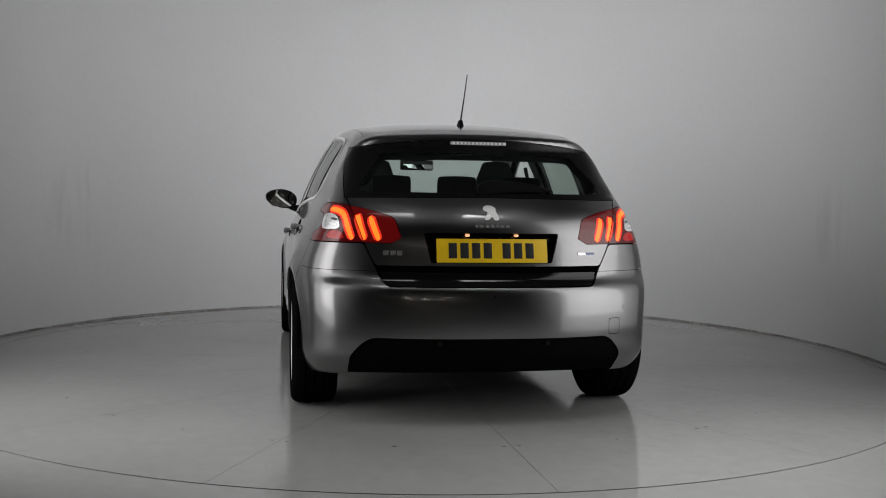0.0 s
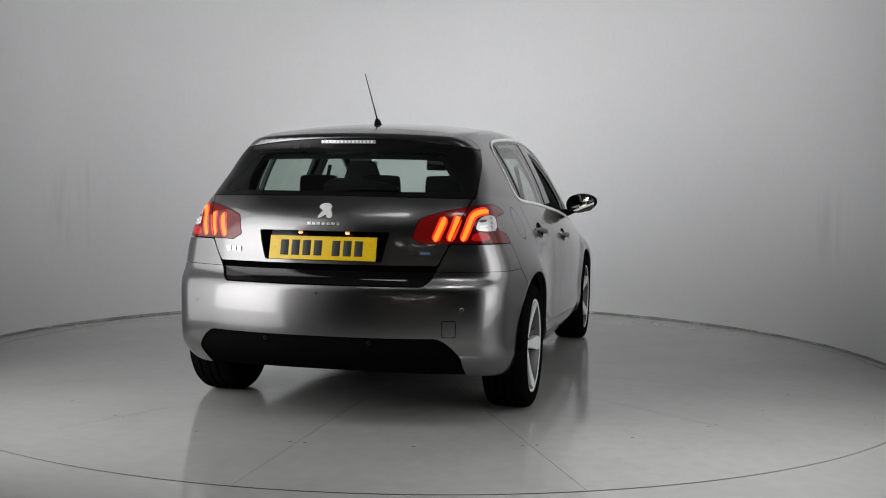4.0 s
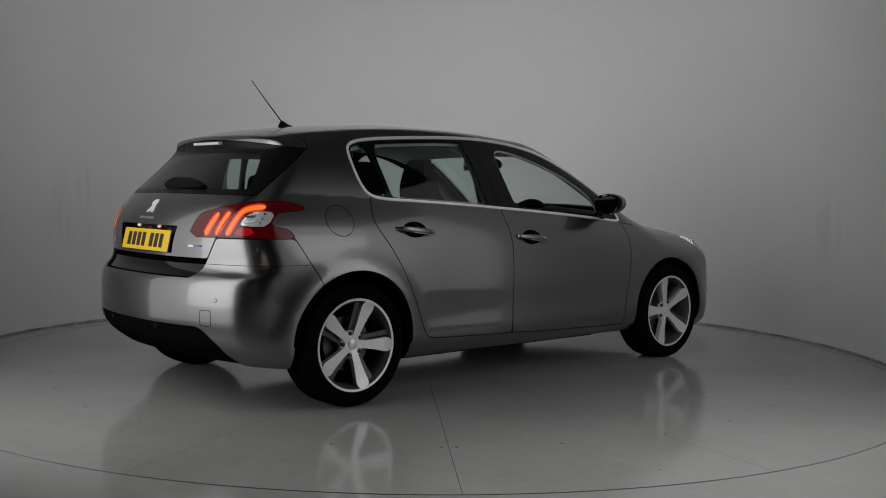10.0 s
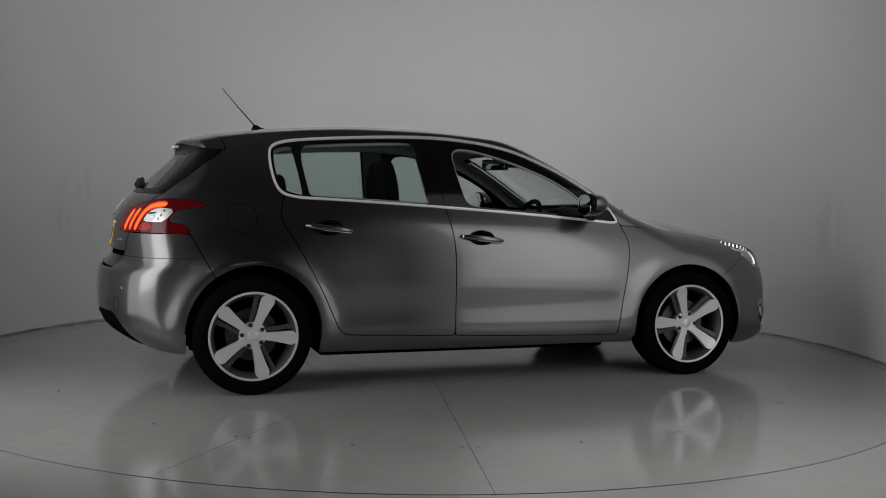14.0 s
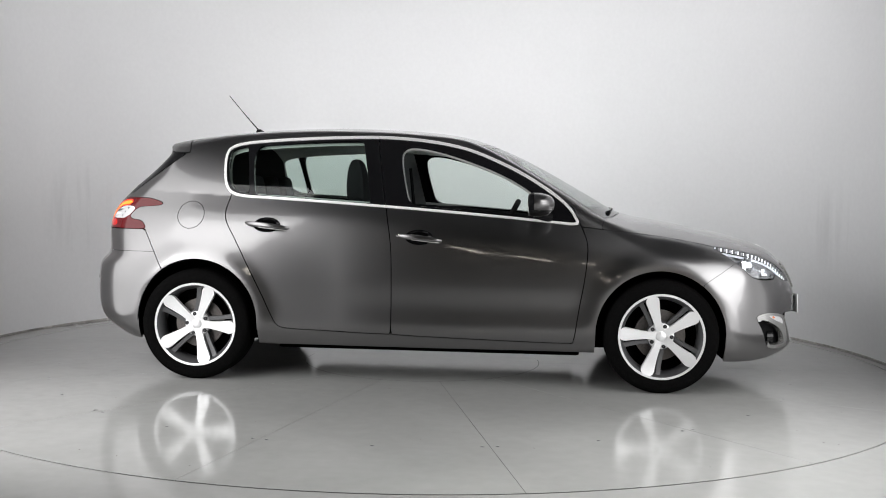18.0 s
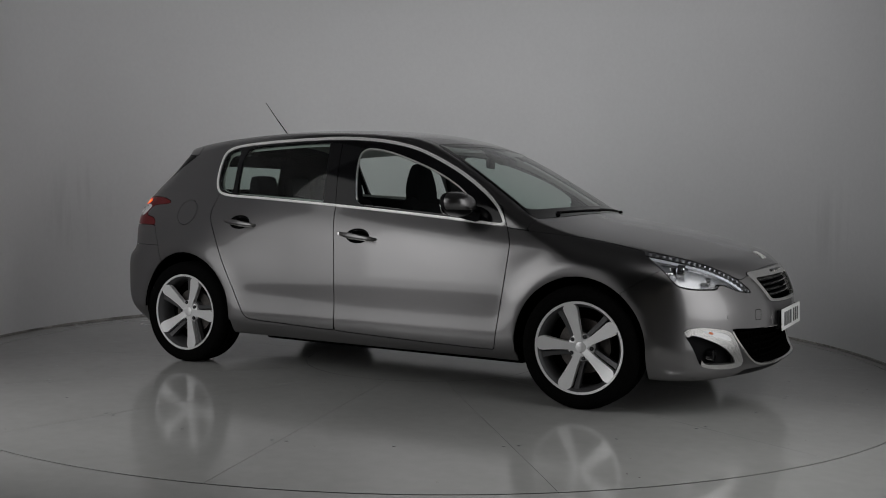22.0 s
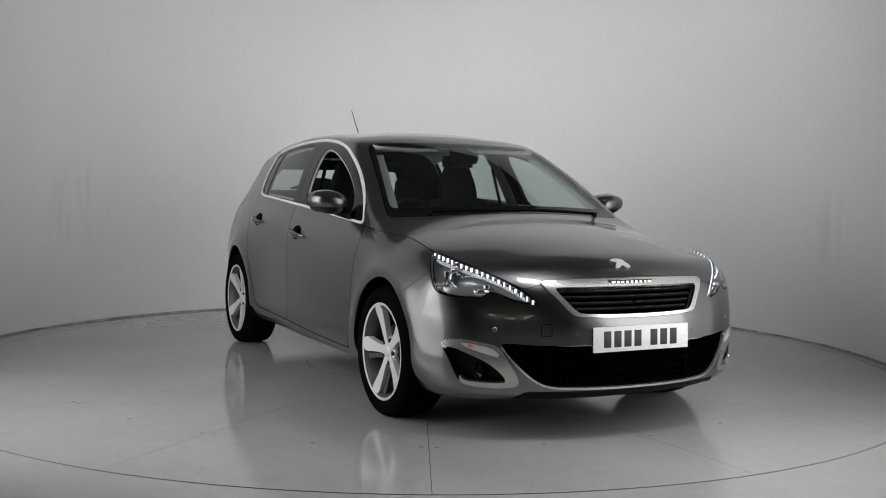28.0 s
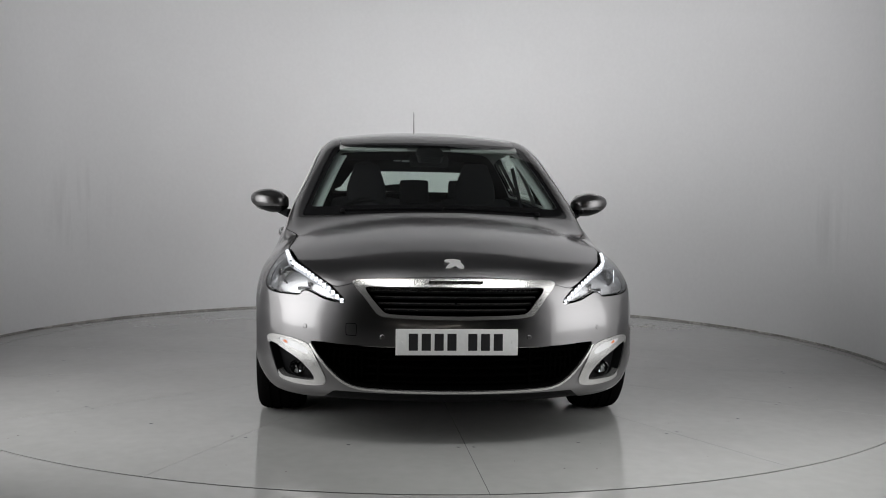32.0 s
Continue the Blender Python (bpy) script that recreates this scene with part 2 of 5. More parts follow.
roof_line = spline([(-2.2, 1.20), (-1.9, 1.303), (-1.71, 1.352), (-1.59, 1.382), (-1.51, 1.40), (-1.375, 1.422), (-1.195, 1.443), (-1.015, 1.459), (-0.835, 1.470), (-0.656, 1.476), (-0.475, 1.476), (-0.295, 1.472), (-0.114, 1.463), (0.067, 1.446), (0.22, 1.418), (0.36, 1.372), (0.5, 1.314), (0.65, 1.239), (0.8, 1.157), (1.0, 1.042), (1.1, 0.988), (1.16, 0.969), (1.22, 0.956), (1.35, 0.935), (1.53, 0.903), (1.7, 0.868), (1.85, 0.83), (1.95, 0.799), (2.0, 0.775), (2.05, 0.738), (2.09, 0.70), (2.3, 0.45)])
tail_line = spline([(0.0, -1.7), (0.17, -1.80), (0.21, -1.90), (0.26, -1.985), (0.31, -2.05), (0.37, -2.088), (0.45, -2.10), (0.553, -2.10), (0.62, -2.093), (0.66, -2.075), (0.69, -2.045), (0.73, -2.03), (0.79, -2.03), (0.857, -2.026), (0.925, -2.008), (1.0, -1.962), (1.067, -1.896), (1.18, -1.765), (1.27, -1.672), (1.31, -1.648), (1.34, -1.66), (1.5, -1.66)])
nose_line = spline([(0.0, 1.80), (0.14, 1.95), (0.168, 2.06), (0.205, 2.142), (0.263, 2.17), (0.34, 2.176), (0.418, 2.174), (0.504, 2.172), (0.583, 2.158), (0.641, 2.136), (0.70, 2.105), (0.76, 2.06), (0.9, 1.95)])
floor_line = spline([(-2.2, 0.26), (-1.8, 0.215), (-1.2, 0.19), (0.0, 0.185), (1.2, 0.18), (1.7, 0.165), (2.2, 0.165)])
RISE = 0.335


def side_width(x, z):
    h = z - belt_height(x)
    back = smooth_step(-x, 0.5, 1.3)
    up = np.where(h > 0, -((0.30 + 0.09 * back) * h + 0.42 * h * h), below_belt(h) + 0.062 * back * smooth_step(-h, 0.05, 0.4))
    w = belt_width(x) + up - sill_tuck(z)
    for cx in (-1.31, 1.31):
        d = np.hypot(x - cx, z - RISE)
        w = w + 0.016 * np.exp(-((d - 0.37) / 0.07) ** 2) * smooth_step(z, 0.15, 0.45)
    return w


def body_field(p):
    """Below nought inside the body. p: rows of x, y, z."""
    x, y, z = p[:, 0], np.abs(p[:, 1]), p[:, 2]
    side = y - side_width(x, z)
    sweep = smooth_step(x, -0.1, 0.45) * (1 - 0.7 * smooth_step(x, 1.1, 1.6))
    crown = 0.145 - 0.085 * smooth_step(x, -0.05, 0.35) + 0.08 * smooth_step(x, 0.95, 1.3)
    top = (z - roof_line(x + 0.23 * y * y * sweep) + crown * y ** 2.2) * (1 - 0.14 * smooth_step(x, 0.2, 0.5) * (1 - smooth_step(x, 0.95, 1.2)))
    nose = (x - nose_line(z) + 0.5 * y ** 2.4) * 0.9
    tail = (tail_line(z) + 0.367 * y ** 2.5 - x) * (1 - 0.2 * smooth_step(z, 0.95, 1.1))
    f = smax(side, top, 0.05 + 0.05 * smooth_step(x, 0.9, 1.4) + 0.05 * smooth_step(-x, 1.2, 1.6))
    f = smax(f, nose, 0.11 - 0.06 * smooth_step(z, 0.55, 0.68))
    f = smax(f, tail, 0.09 - 0.05 * smooth_step(z, 1.15, 1.3))
    return smax(f, (floor_line(x) - z), 0.03)


def field_normals(p):
    e = 0.002
    g = np.stack([body_field(p + e * np.eye(3)[i]) - body_field(p - e * np.eye(3)[i]) for i in range(3)], 1)
    return g / np.maximum(np.linalg.norm(g, axis=1), 1e-9)[:, None]


def body_grid():
    """The whole skin as vertices and triangles: rays from a spine along the car meet the field."""
    straight, cap, around, spine, mid = 224, 84, 384, 1.42, 0.62
    rows = [(-spine, a) for a in np.linspace(-89.6, -90 / cap, cap)] + [(s, 0.0) for s in np.linspace(-spine, spine, straight)] + [(spine, a) for a in np.linspace(90 / cap, 89.6, cap)]
    sx = np.array([r[0] for r in rows])[:, None]
    an = np.radians(np.array([r[1] for r in rows]))[:, None]
    v = (np.arange(around) / around * 2 * np.pi)[None, :]
    way = np.stack(np.broadcast_arrays(np.sin(an) + 0 * v, np.cos(an) * np.cos(v), np.cos(an) * np.sin(v)), -1).reshape(-1, 3)
    start = np.stack(np.broadcast_arrays(sx + 0 * v, 0 * v, mid + 0 * v + 0 * sx), -1).reshape(-1, 3)
    lo = np.full(len(way), 0.1)
    hi = np.full(len(way), 1.8)
    done = np.zeros(len(way), bool)
    for d in np.arange(0.15, 1.8, 0.06):
        out = (body_field(start + way * d) > 0) & ~done
        hi[out] = d
        lo[out] = d - 0.06
        done |= out
    for _ in range(12):
        m = (lo + hi) / 2
        out = body_field(start + way * m[:, None]) > 0
        hi = np.where(out, m, hi)
        lo = np.where(out, lo, m)
    pts = start + way * ((lo + hi) / 2)[:, None]
    n = len(rows)
    i = np.arange(n - 1)[:, None] * around + np.arange(around)[None, :]
    j = np.arange(n - 1)[:, None] * around + (np.arange(around)[None, :] + 1) % around
    quads = np.stack([i, j, j + around, i + around], -1).reshape(-1, 4)
    tris = np.concatenate([quads[:, [0, 1, 2]], quads[:, [0, 2, 3]]])
    return pts, tris


def cut(v, f, d):
    """Keeps the part of a triangle mesh where d < 0."""
    inside = d < 0
    c = inside[f].sum(1)
    keep = f[c == 3]
    cross = f[(c == 1) | (c == 2)]
    if len(cross):
        e = np.concatenate([cross[:, [0, 1]], cross[:, [1, 2]], cross[:, [2, 0]]])
        e = np.unique(np.sort(e[inside[e[:, 0]] != inside[e[:, 1]]], 1), axis=0)
        s = np.clip(d[e[:, 0]] / (d[e[:, 0]] - d[e[:, 1]]), 0.0, 1.0)[:, None]
        extra = v[e[:, 0]] * (1 - s) + v[e[:, 1]] * s
        key = e[:, 0].astype(np.int64) * len(v) + e[:, 1]
        n0 = len(v)
        v = np.concatenate([v, extra])

        def mid(a, b):
            return n0 + np.searchsorted(key, np.minimum(a, b).astype(np.int64) * n0 + np.maximum(a, b))

        made = []
        for k in range(3):
            a, b, t = cross[:, k], cross[:, (k + 1) % 3], cross[:, (k + 2) % 3]
            one = inside[a] & ~inside[b] & ~inside[t]
            made.append(np.stack([a[one], mid(a[one], b[one]), mid(a[one], t[one])], 1))
            two = ~inside[a] & inside[b] & inside[t]
            p, q = mid(a[two], b[two]), mid(a[two], t[two])
            made.append(np.stack([p, b[two], t[two]], 1))
            made.append(np.stack([p, t[two], q], 1))
        keep = np.concatenate([keep, *made])
    used, back = np.unique(keep, return_inverse=True)
    return v[used], back.reshape(-1, 3)


def rounded(points, times=3):
    """A closed outline with its corners cut off, again and again."""
    p = np.array(points, float)
    for _ in range(times):
        q = np.roll(p, -1, 0)
        p = np.stack([p * 0.75 + q * 0.25, p * 0.25 + q * 0.75], 1).reshape(-1, 2)
    return p


def outline_distance(points, a, b):
    """Signed distance of (a, b) to a closed outline, below nought inside."""
    p = np.asarray(points, float)
    q = np.roll(p, -1, 0)
    best = np.full(len(a), 1e9)
    odd = np.zeros(len(a), bool)
    for (x0, y0), (x1, y1) in zip(p, q):
        dx, dy = x1 - x0, y1 - y0
        s = np.clip(((a - x0) * dx + (b - y0) * dy) / max(dx * dx + dy * dy, 1e-12), 0, 1)
        best = np.minimum(best, (a - x0 - s * dx) ** 2 + (b - y0 - s * dy) ** 2)
        if y0 != y1:
            odd ^= ((y0 > b) != (y1 > b)) & (a < x0 + (b - y0) * dx / dy)
    return np.where(odd, -1, 1) * np.sqrt(best)


# ---- studio: floor, turntable, round wall, dark room behind the opening ----
WALL_C, WALL_R, WALL_H = (-0.04, 0.11), 3.07, 4.4
GAP = 68.0


def ring_sheet(bm, r0, r1, z, steps=128, centre=(0, 0)):
    a = [bm.verts.new((centre[0] + r0 * math.cos(2 * math.pi * i / steps), centre[1] + r0 * math.sin(2 * math.pi * i / steps), z)) for i in range(steps)]
    b = [bm.verts.new((centre[0] + r1 * math.cos(2 * math.pi * i / steps), centre[1] + r1 * math.sin(2 * math.pi * i / steps), z)) for i in range(steps)]
    for i in range(steps):
        j = (i + 1) % steps
        bm.faces.new((a[i], b[i], b[j], a[j]))


TABLE_R = 2.942
bm = bmesh.new()
steps = 128
inner = [bm.verts.new(((TABLE_R + 0.012) * math.cos(2 * math.pi * i / steps), (TABLE_R + 0.012) * math.sin(2 * math.pi * i / steps), 0)) for i in range(steps)]
low = [bm.verts.new((q.co.x, q.co.y, -0.05)) for q in inner]
outer = []
for i in range(steps):
    c, s = math.cos(2 * math.pi * i / steps), math.sin(2 * math.pi * i / steps)
    k = 12.0 / max(abs(c), abs(s))
    outer.append(bm.verts.new((k * c, k * s, 0)))
for i in range(steps):
    j = (i + 1) % steps
    bm.faces.new((inner[i], outer[i], outer[j], inner[j]))
    bm.faces.new((low[i], inner[i], inner[j], low[j]))
floor = part("floor", bm, M_FLOOR, smooth=False)
tagged(floor, "glossy grey painted floor round the turntable", "floor", kind="structure")
bm = bmesh.new()
ring_sheet(bm, 0.01, 3.2, -0.05)
tagged(part("turntable_pit", bm, M_SHUT, smooth=False), "dark slot round the turntable", "floor", kind="structure")

turntable = thing("turntable", "round grey painted turntable flush with the floor", "turntable", (0, 0, 0))
SECTORS = 14
STEP = 360 / SECTORS
for k in range(SECTORS):
    bm = bmesh.new()
    a0, a1 = radians(0.9 + k * STEP), radians(0.9 + (k + 1) * STEP)
    n = 14
    g = 0.0011

    def sector_rim(r):
        out = []
        for i in range(n + 1):
            a = a0 + (a1 - a0) * i / n
            off = g / r if i == 0 else (-g / r if i == n else 0)
            out.append((r * math.cos(a + off), r * math.sin(a + off)))
        return out

    rim, core = sector_rim(TABLE_R), sector_rim(0.75)
    up = [bm.verts.new((x, y, 0.0)) for x, y in rim]
    dn = [bm.verts.new((x, y, -0.04)) for x, y in rim]
    up2 = [bm.verts.new((x, y, 0.0)) for x, y in core]
    dn2 = [bm.verts.new((x, y, -0.04)) for x, y in core]
    for i in range(n):
        bm.faces.new((up2[i], up[i], up[i + 1], up2[i + 1]))
        bm.faces.new((up[i], dn[i], dn[i + 1], up[i + 1]))
    bm.faces.new((up2[0], dn2[0], dn[0], up[0]))
    bm.faces.new((up2[n], up[n], dn[n], dn2[n]))
    part("deck_panel", bm, M_FLOOR, turntable, smooth=False)
bm = bmesh.new()
bmesh.ops.create_circle(bm, cap_ends=True, radius=0.748, segments=64)
part("deck_panel", bm, M_FLOOR, turntable, smooth=False)
bolt_mesh = None
for k in range(SECTORS):
    for off, r in ((-0.85, 2.26), (0.85, 2.26), (STEP / 2, 2.255)):
        a = radians(0.9 + k * STEP + off)
        if bolt_mesh is None:
            bm = bmesh.new()
            lathe(bm, [(0.0005, 0.0018), (0.007, 0.0016), (0.009, 0.0002)], "z", 10)
            first = part("bolt_head", bm, M_BOLT, turntable)
            bolt_mesh = first.data
            first.location = (r * math.cos(a), r * math.sin(a), 0)
        else:
            ob = new("bolt_head", bolt_mesh)
            ob.parent = turntable
            ob.location = (r * math.cos(a), r * math.sin(a), 0)

bm = bmesh.new()
n = 96
cols = []
for i in range(n + 1):
    a = radians(-90 + GAP + (360 - 2 * GAP) * i / n)
    c, s = math.cos(a), math.sin(a)
    cols.append([bm.verts.new((WALL_C[0] + r * c, WALL_C[1] + r * s, z)) for r, z in ((WALL_R, 0), (WALL_R, WALL_H), (WALL_R + 0.12, WALL_H), (WALL_R + 0.12, 0))])
for a, b in zip(cols, cols[1:]):
    for k in range(3):
        bm.faces.new((a[k], b[k], b[k + 1], a[k + 1]))
bm.faces.new(cols[0])
bm.faces.new(cols[-1])
tagged(part("wall_round", bm, M_WALL, sharp=50), "smooth curved white studio wall", "wall", kind="structure")
bm = bmesh.new()
n = 96
prev = None
for i in range(n + 1):
    a = radians(-90 + GAP + (360 - 2 * GAP) * i / n)
    c, s = math.cos(a), math.sin(a)
    cur = [bm.verts.new((WALL_C[0] + r * c, WALL_C[1] + r * s, z)) for r, z in ((WALL_R - 0.004, 0.0005), (WALL_R - 0.004, 0.012), (WALL_R + 0.003, 0.016))]
    if prev:
        for k in range(2):
            bm.faces.new((prev[k], cur[k], cur[k + 1], prev[k + 1]))
    prev = cur
M_GRIME = material("wall_foot_grime", (0.34, 0.325, 0.31), 0.8, grain=0.4, scale=40, stain=0.4, stain_scale=5)
tagged(part("wall_foot_joint", bm, M_GRIME), "dark grimy joint at the foot of the wall", "trim", kind="structure")
bm = bmesh.new()
box(bm, -12, 12, -12, 12, 4.6, 4.7)
tagged(part("ceiling", bm, M_CEILING, smooth=False), "plain dark studio ceiling", "ceiling", kind="structure")
for name, b in (("wall_south", (-12, 12, -12.2, -12)), ("wall_north", (-12, 12, 12, 12.2)), ("wall_east", (12, 12.2, -12, 12)), ("wall_west", (-12.2, -12, -12, 12))):
    bm = bmesh.new()
    box(bm, *b, 0, 4.6)
    tagged(part(name, bm, M_DARK_ROOM, smooth=False), "dark workshop wall beyond the studio", "wall", kind="structure")

# small strip lamps in the workshop beyond the opening
M_TUBE = material("lit_tube", (1.0, 0.95, 0.9), 0.4, emission=(1.0, 0.92, 0.8), power=26)
for x, z in ((-1.55, 2.75), (-1.35, 2.45), (-1.2, 2.2), (-0.25, 2.25), (0.1, 2.1), (1.05, 2.3), (1.3, 2.55), (1.6, 2.9)):
    lamp = thing("workshop_lamp", "small lit strip lamp hung in the dark workshop", "lamp", (x, -10.6, z))
    tagged(lamp, "small lit strip lamp hung in the dark workshop", "lamp", group="workshop lamps")
    bm = bmesh.new()
    box(bm, -0.13, 0.13, -0.03, 0.03, 0.03, 0.06, 0.01)
    tube(bm, [(0, 0, 0.06), (0, 0, 4.6 - z)], 0.006, 6)
    part("lamp_body", bm, M_BLACK, lamp)
    bm = bmesh.new()
    box(bm, -0.12, 0.12, -0.025, 0.025, -0.03, 0.03, 0.01)
    part("lamp_tube", bm, M_TUBE, lamp)

# fine grit lying on the deck and along the foot of the wall
M_GRIT = material("dark_grit", (0.07, 0.06, 0.05), 0.9, grain=0.3, scale=200)


def grit(count, spots, size, seed):
    rng = random.Random(seed)
    bm = bmesh.new()
    for _ in range(count):
        x, y = spots(rng)
        a, r = rng.uniform(0, 6.28), size * rng.uniform(0.4, 1.0)
        long, thin = r, r * rng.uniform(0.3, 0.7)
        ring = [bm.verts.new((x + long * math.cos(k) * math.cos(a) - thin * math.sin(k) * math.sin(a), y + long * math.cos(k) * math.sin(a) + thin * math.sin(k) * math.cos(a), 0.0006)) for k in (0.2, 1.5, 2.7, 3.9, 5.2)]
        top = bm.verts.new((x, y, 0.0006 + thin * 0.5))
        for i in range(5):
            bm.faces.new((ring[i], ring[(i + 1) % 5], top))
    return bm


def deck_spot(rng):
    a, r = rng.uniform(0, 6.28), 2.85 * rng.uniform(0.1, 1.0) ** 0.5
    return r * math.cos(a), r * math.sin(a)


def foot_spot(rng):
    a, r = radians(rng.uniform(-20, 200)), WALL_R - 0.012 - abs(rng.gauss(0, 0.03))
    return WALL_C[0] + r * math.cos(a), WALL_C[1] + r * math.sin(a)


dust = part("grit", grit(70, deck_spot, 0.006, 3), M_GRIT, turntable, "scattered specks of grit", smooth=False)
tagged(dust, "scattered specks of grit", kind="stuff")
dust = part("floor_grit", grit(160, foot_spot, 0.005, 5), M_GRIT, smooth=False)
tagged(dust, "fine grit gathered along the foot of the wall", "grit", kind="stuff")


# ---- the car: skin panels cut from the body surface ----
OFFSET = Vector((0.0997, -0.014, 0.0))
car = thing("car", "dark grey metallic five-door hatchback on the turntable", "car")
BASE_V, BASE_F = body_grid()
RIGHT = cut(BASE_V, BASE_F, BASE_V[:, 1] - 0.0)

DLO = rounded([(-1.208, 1.298), (-1.185, 1.338), (-1.108, 1.364), (-0.928, 1.382), (-0.601, 1.400), (-0.307, 1.408), (-0.11, 1.398), (0.054, 1.378), (0.217, 1.344), (0.382, 1.28), (0.547, 1.20), (0.705, 1.10), (0.80, 1.02), (0.84, 0.96), (0.862, 0.909),
               (0.695, 0.925), (0.375, 0.952), (0.056, 0.976), (-0.262, 0.997), (-0.581, 1.017), (-0.9, 1.034), (-1.065, 1.040), (-1.15, 1.062), (-1.186, 1.119), (-1.204, 1.21)], 2)
OPENING = rounded([(-0.165, 1.29), (-0.14, 1.335), (-0.08, 1.344), (0.05, 1.322), (0.215, 1.272), (0.38, 1.210), (0.495, 1.153), (0.575, 1.103), (0.64, 1.045), (0.665, 0.955), (0.375, 0.978), (0.056, 1.001), (-0.095, 1.011), (-0.125, 1.10)], 2)
REAR_PANE = rounded([(-1.043, 1.345), (-0.9, 1.358), (-0.6, 1.374), (-0.40, 1.38), (-0.385, 1.37), (-0.318, 1.025), (-0.33, 1.018), (-0.58, 1.034), (-0.9, 1.053), (-0.985, 1.056), (-1.0, 1.07)], 2)
QUARTER_PANE = rounded([(-1.18, 1.295), (-1.165, 1.325), (-1.085, 1.343), (-1.075, 1.335), (-1.03, 1.07), (-1.04, 1.06), (-1.13, 1.085), (-1.16, 1.13), (-1.178, 1.21)], 2)
FRONT_DOOR = rounded([(-0.235, 1.06), (-0.23, 0.99), (-0.197, 0.83), (-0.187, 0.7), (-0.185, 0.5), (-0.187, 0.292), (-0.18, 0.284), (0.3, 0.271), (0.82, 0.260), (0.833, 0.27), (0.856, 0.437), (0.889, 0.628), (0.902, 0.76), (0.900, 0.825), (0.874, 0.890), (0.86, 0.92), (0.80, 1.05), (0.3, 1.05)], 1)
REAR_DOOR = rounded([(-1.13, 1.08), (-1.143, 1.03), (-1.158, 0.965), (-1.152, 0.91), (-1.074, 0.79), (-0.943, 0.542), (-0.862, 0.36), (-0.835, 0.318), (-0.788, 0.304), (-0.5, 0.294), (-0.2, 0.285), (-0.187, 0.292), (-0.185, 0.5), (-0.187, 0.7), (-0.197, 0.83), (-0.23, 0.99), (-0.235, 1.06)], 1)
TAIL_LAMP = rounded([(-1.006, 0.853), (-0.955, 0.955), (-0.93, 0.972), (-0.804, 1.006), (-0.647, 1.030), (-0.5415, 1.030), (-0.49, 1.018), (-0.446, 0.999), (-0.46, 0.988), (-0.535, 0.981), (-0.556, 0.975), (-0.575, 0.925), (-0.555, 0.906), (-0.503, 0.898), (-0.48, 0.875), (-0.464, 0.850), (-0.62, 0.855), (-0.80, 0.855)], 1)
HEAD_LAMP = rounded([(-0.475, 0.812), (-0.58, 0.793), (-0.739, 0.752), (-0.86, 0.705), (-0.93, 0.672), (-1.02, 0.607), (-0.96, 0.611), (-0.9, 0.622), (-0.864, 0.636), (-0.815, 0.652), (-0.79, 0.650), (-0.778, 0.630), (-0.73, 0.630), (-0.64, 0.632), (-0.585, 0.640), (-0.549, 0.656), (-0.515, 0.72)], 1)
GRILLE = rounded([(0.0, 0.7105), (0.25, 0.708), (0.40, 0.704), (0.43, 0.702), (0.443, 0.692), (0.43, 0.672), (0.392, 0.632), (0.345, 0.572), (0.33, 0.559), (0.30, 0.552), (0.2, 0.547), (0.0, 0.543),
                  (-0.2, 0.547), (-0.30, 0.552), (-0.33, 0.559), (-0.345, 0.572), (-0.392, 0.632), (-0.43, 0.672), (-0.443, 0.692), (-0.43, 0.702), (-0.40, 0.704), (-0.25, 0.708)], 1)
GRILLE_IN = rounded([(0.0, 0.677), (0.36, 0.676), (0.385, 0.674), (0.388, 0.664), (0.345, 0.612), (0.31, 0.573), (0.29, 0.565), (0.2, 0.561), (0.0, 0.558), (-0.2, 0.561), (-0.29, 0.565), (-0.31, 0.573), (-0.345, 0.612), (-0.388, 0.664), (-0.385, 0.674), (-0.36, 0.676)], 1)
INTAKE = rounded([(0.0, 0.427), (0.45, 0.428), (0.61, 0.437), (0.625, 0.432), (0.596, 0.384), (0.546, 0.325), (0.49, 0.275), (0.44, 0.252), (0.376, 0.243), (0.0, 0.238), (-0.376, 0.243), (-0.44, 0.252), (-0.49, 0.275), (-0.546, 0.325), (-0.596, 0.384), (-0.625, 0.432), (-0.61, 0.437), (-0.45, 0.428)], 1)
FOG = rounded([(-0.585, 0.425), (-0.60, 0.440), (-0.637, 0.447), (-0.685, 0.450), (-0.78, 0.440), (-0.845, 0.425), (-0.87, 0.40), (-0.938, 0.285), (-0.938, 0.258), (-0.918, 0.245), (-0.83, 0.238), (-0.70, 0.250), (-0.67, 0.27), (-0.634, 0.35)], 1)
FLAP = [(-1.362 + 0.079 * math.cos(a * math.pi / 24), 0.937 + 0.077 * math.sin(a * math.pi / 24)) for a in range(48)]
PLATE_BAY = rounded([(0.30, 0.902), (0.318, 0.902), (0.314, 0.885), (0.289, 0.782), (0.285, 0.765), (0.27, 0.765), (-0.27, 0.765), (-0.285, 0.765), (-0.289, 0.782), (-0.314, 0.885), (-0.318, 0.902), (-0.30, 0.902)], 1)
bonnet_edge = spline([(0.8, 0.912), (0.865, 0.905), (1.107, 0.881), (1.36, 0.850), (1.6, 0.806), (1.716, 0.783), (1.867, 0.748), (1.932, 0.718), (1.967, 0.70), (2.0, 0.683), (2.022, 0.674), (2.04, 0.692), (2.055, 0.7135), (2.1, 0.7135), (2.2, 0.7135)])
gate_edge = spline([(0.6, 0.47), (0.737, 0.53), (0.85, 0.582), (0.96, 0.62), (1.06, 0.655), (1.4, 0.70)])
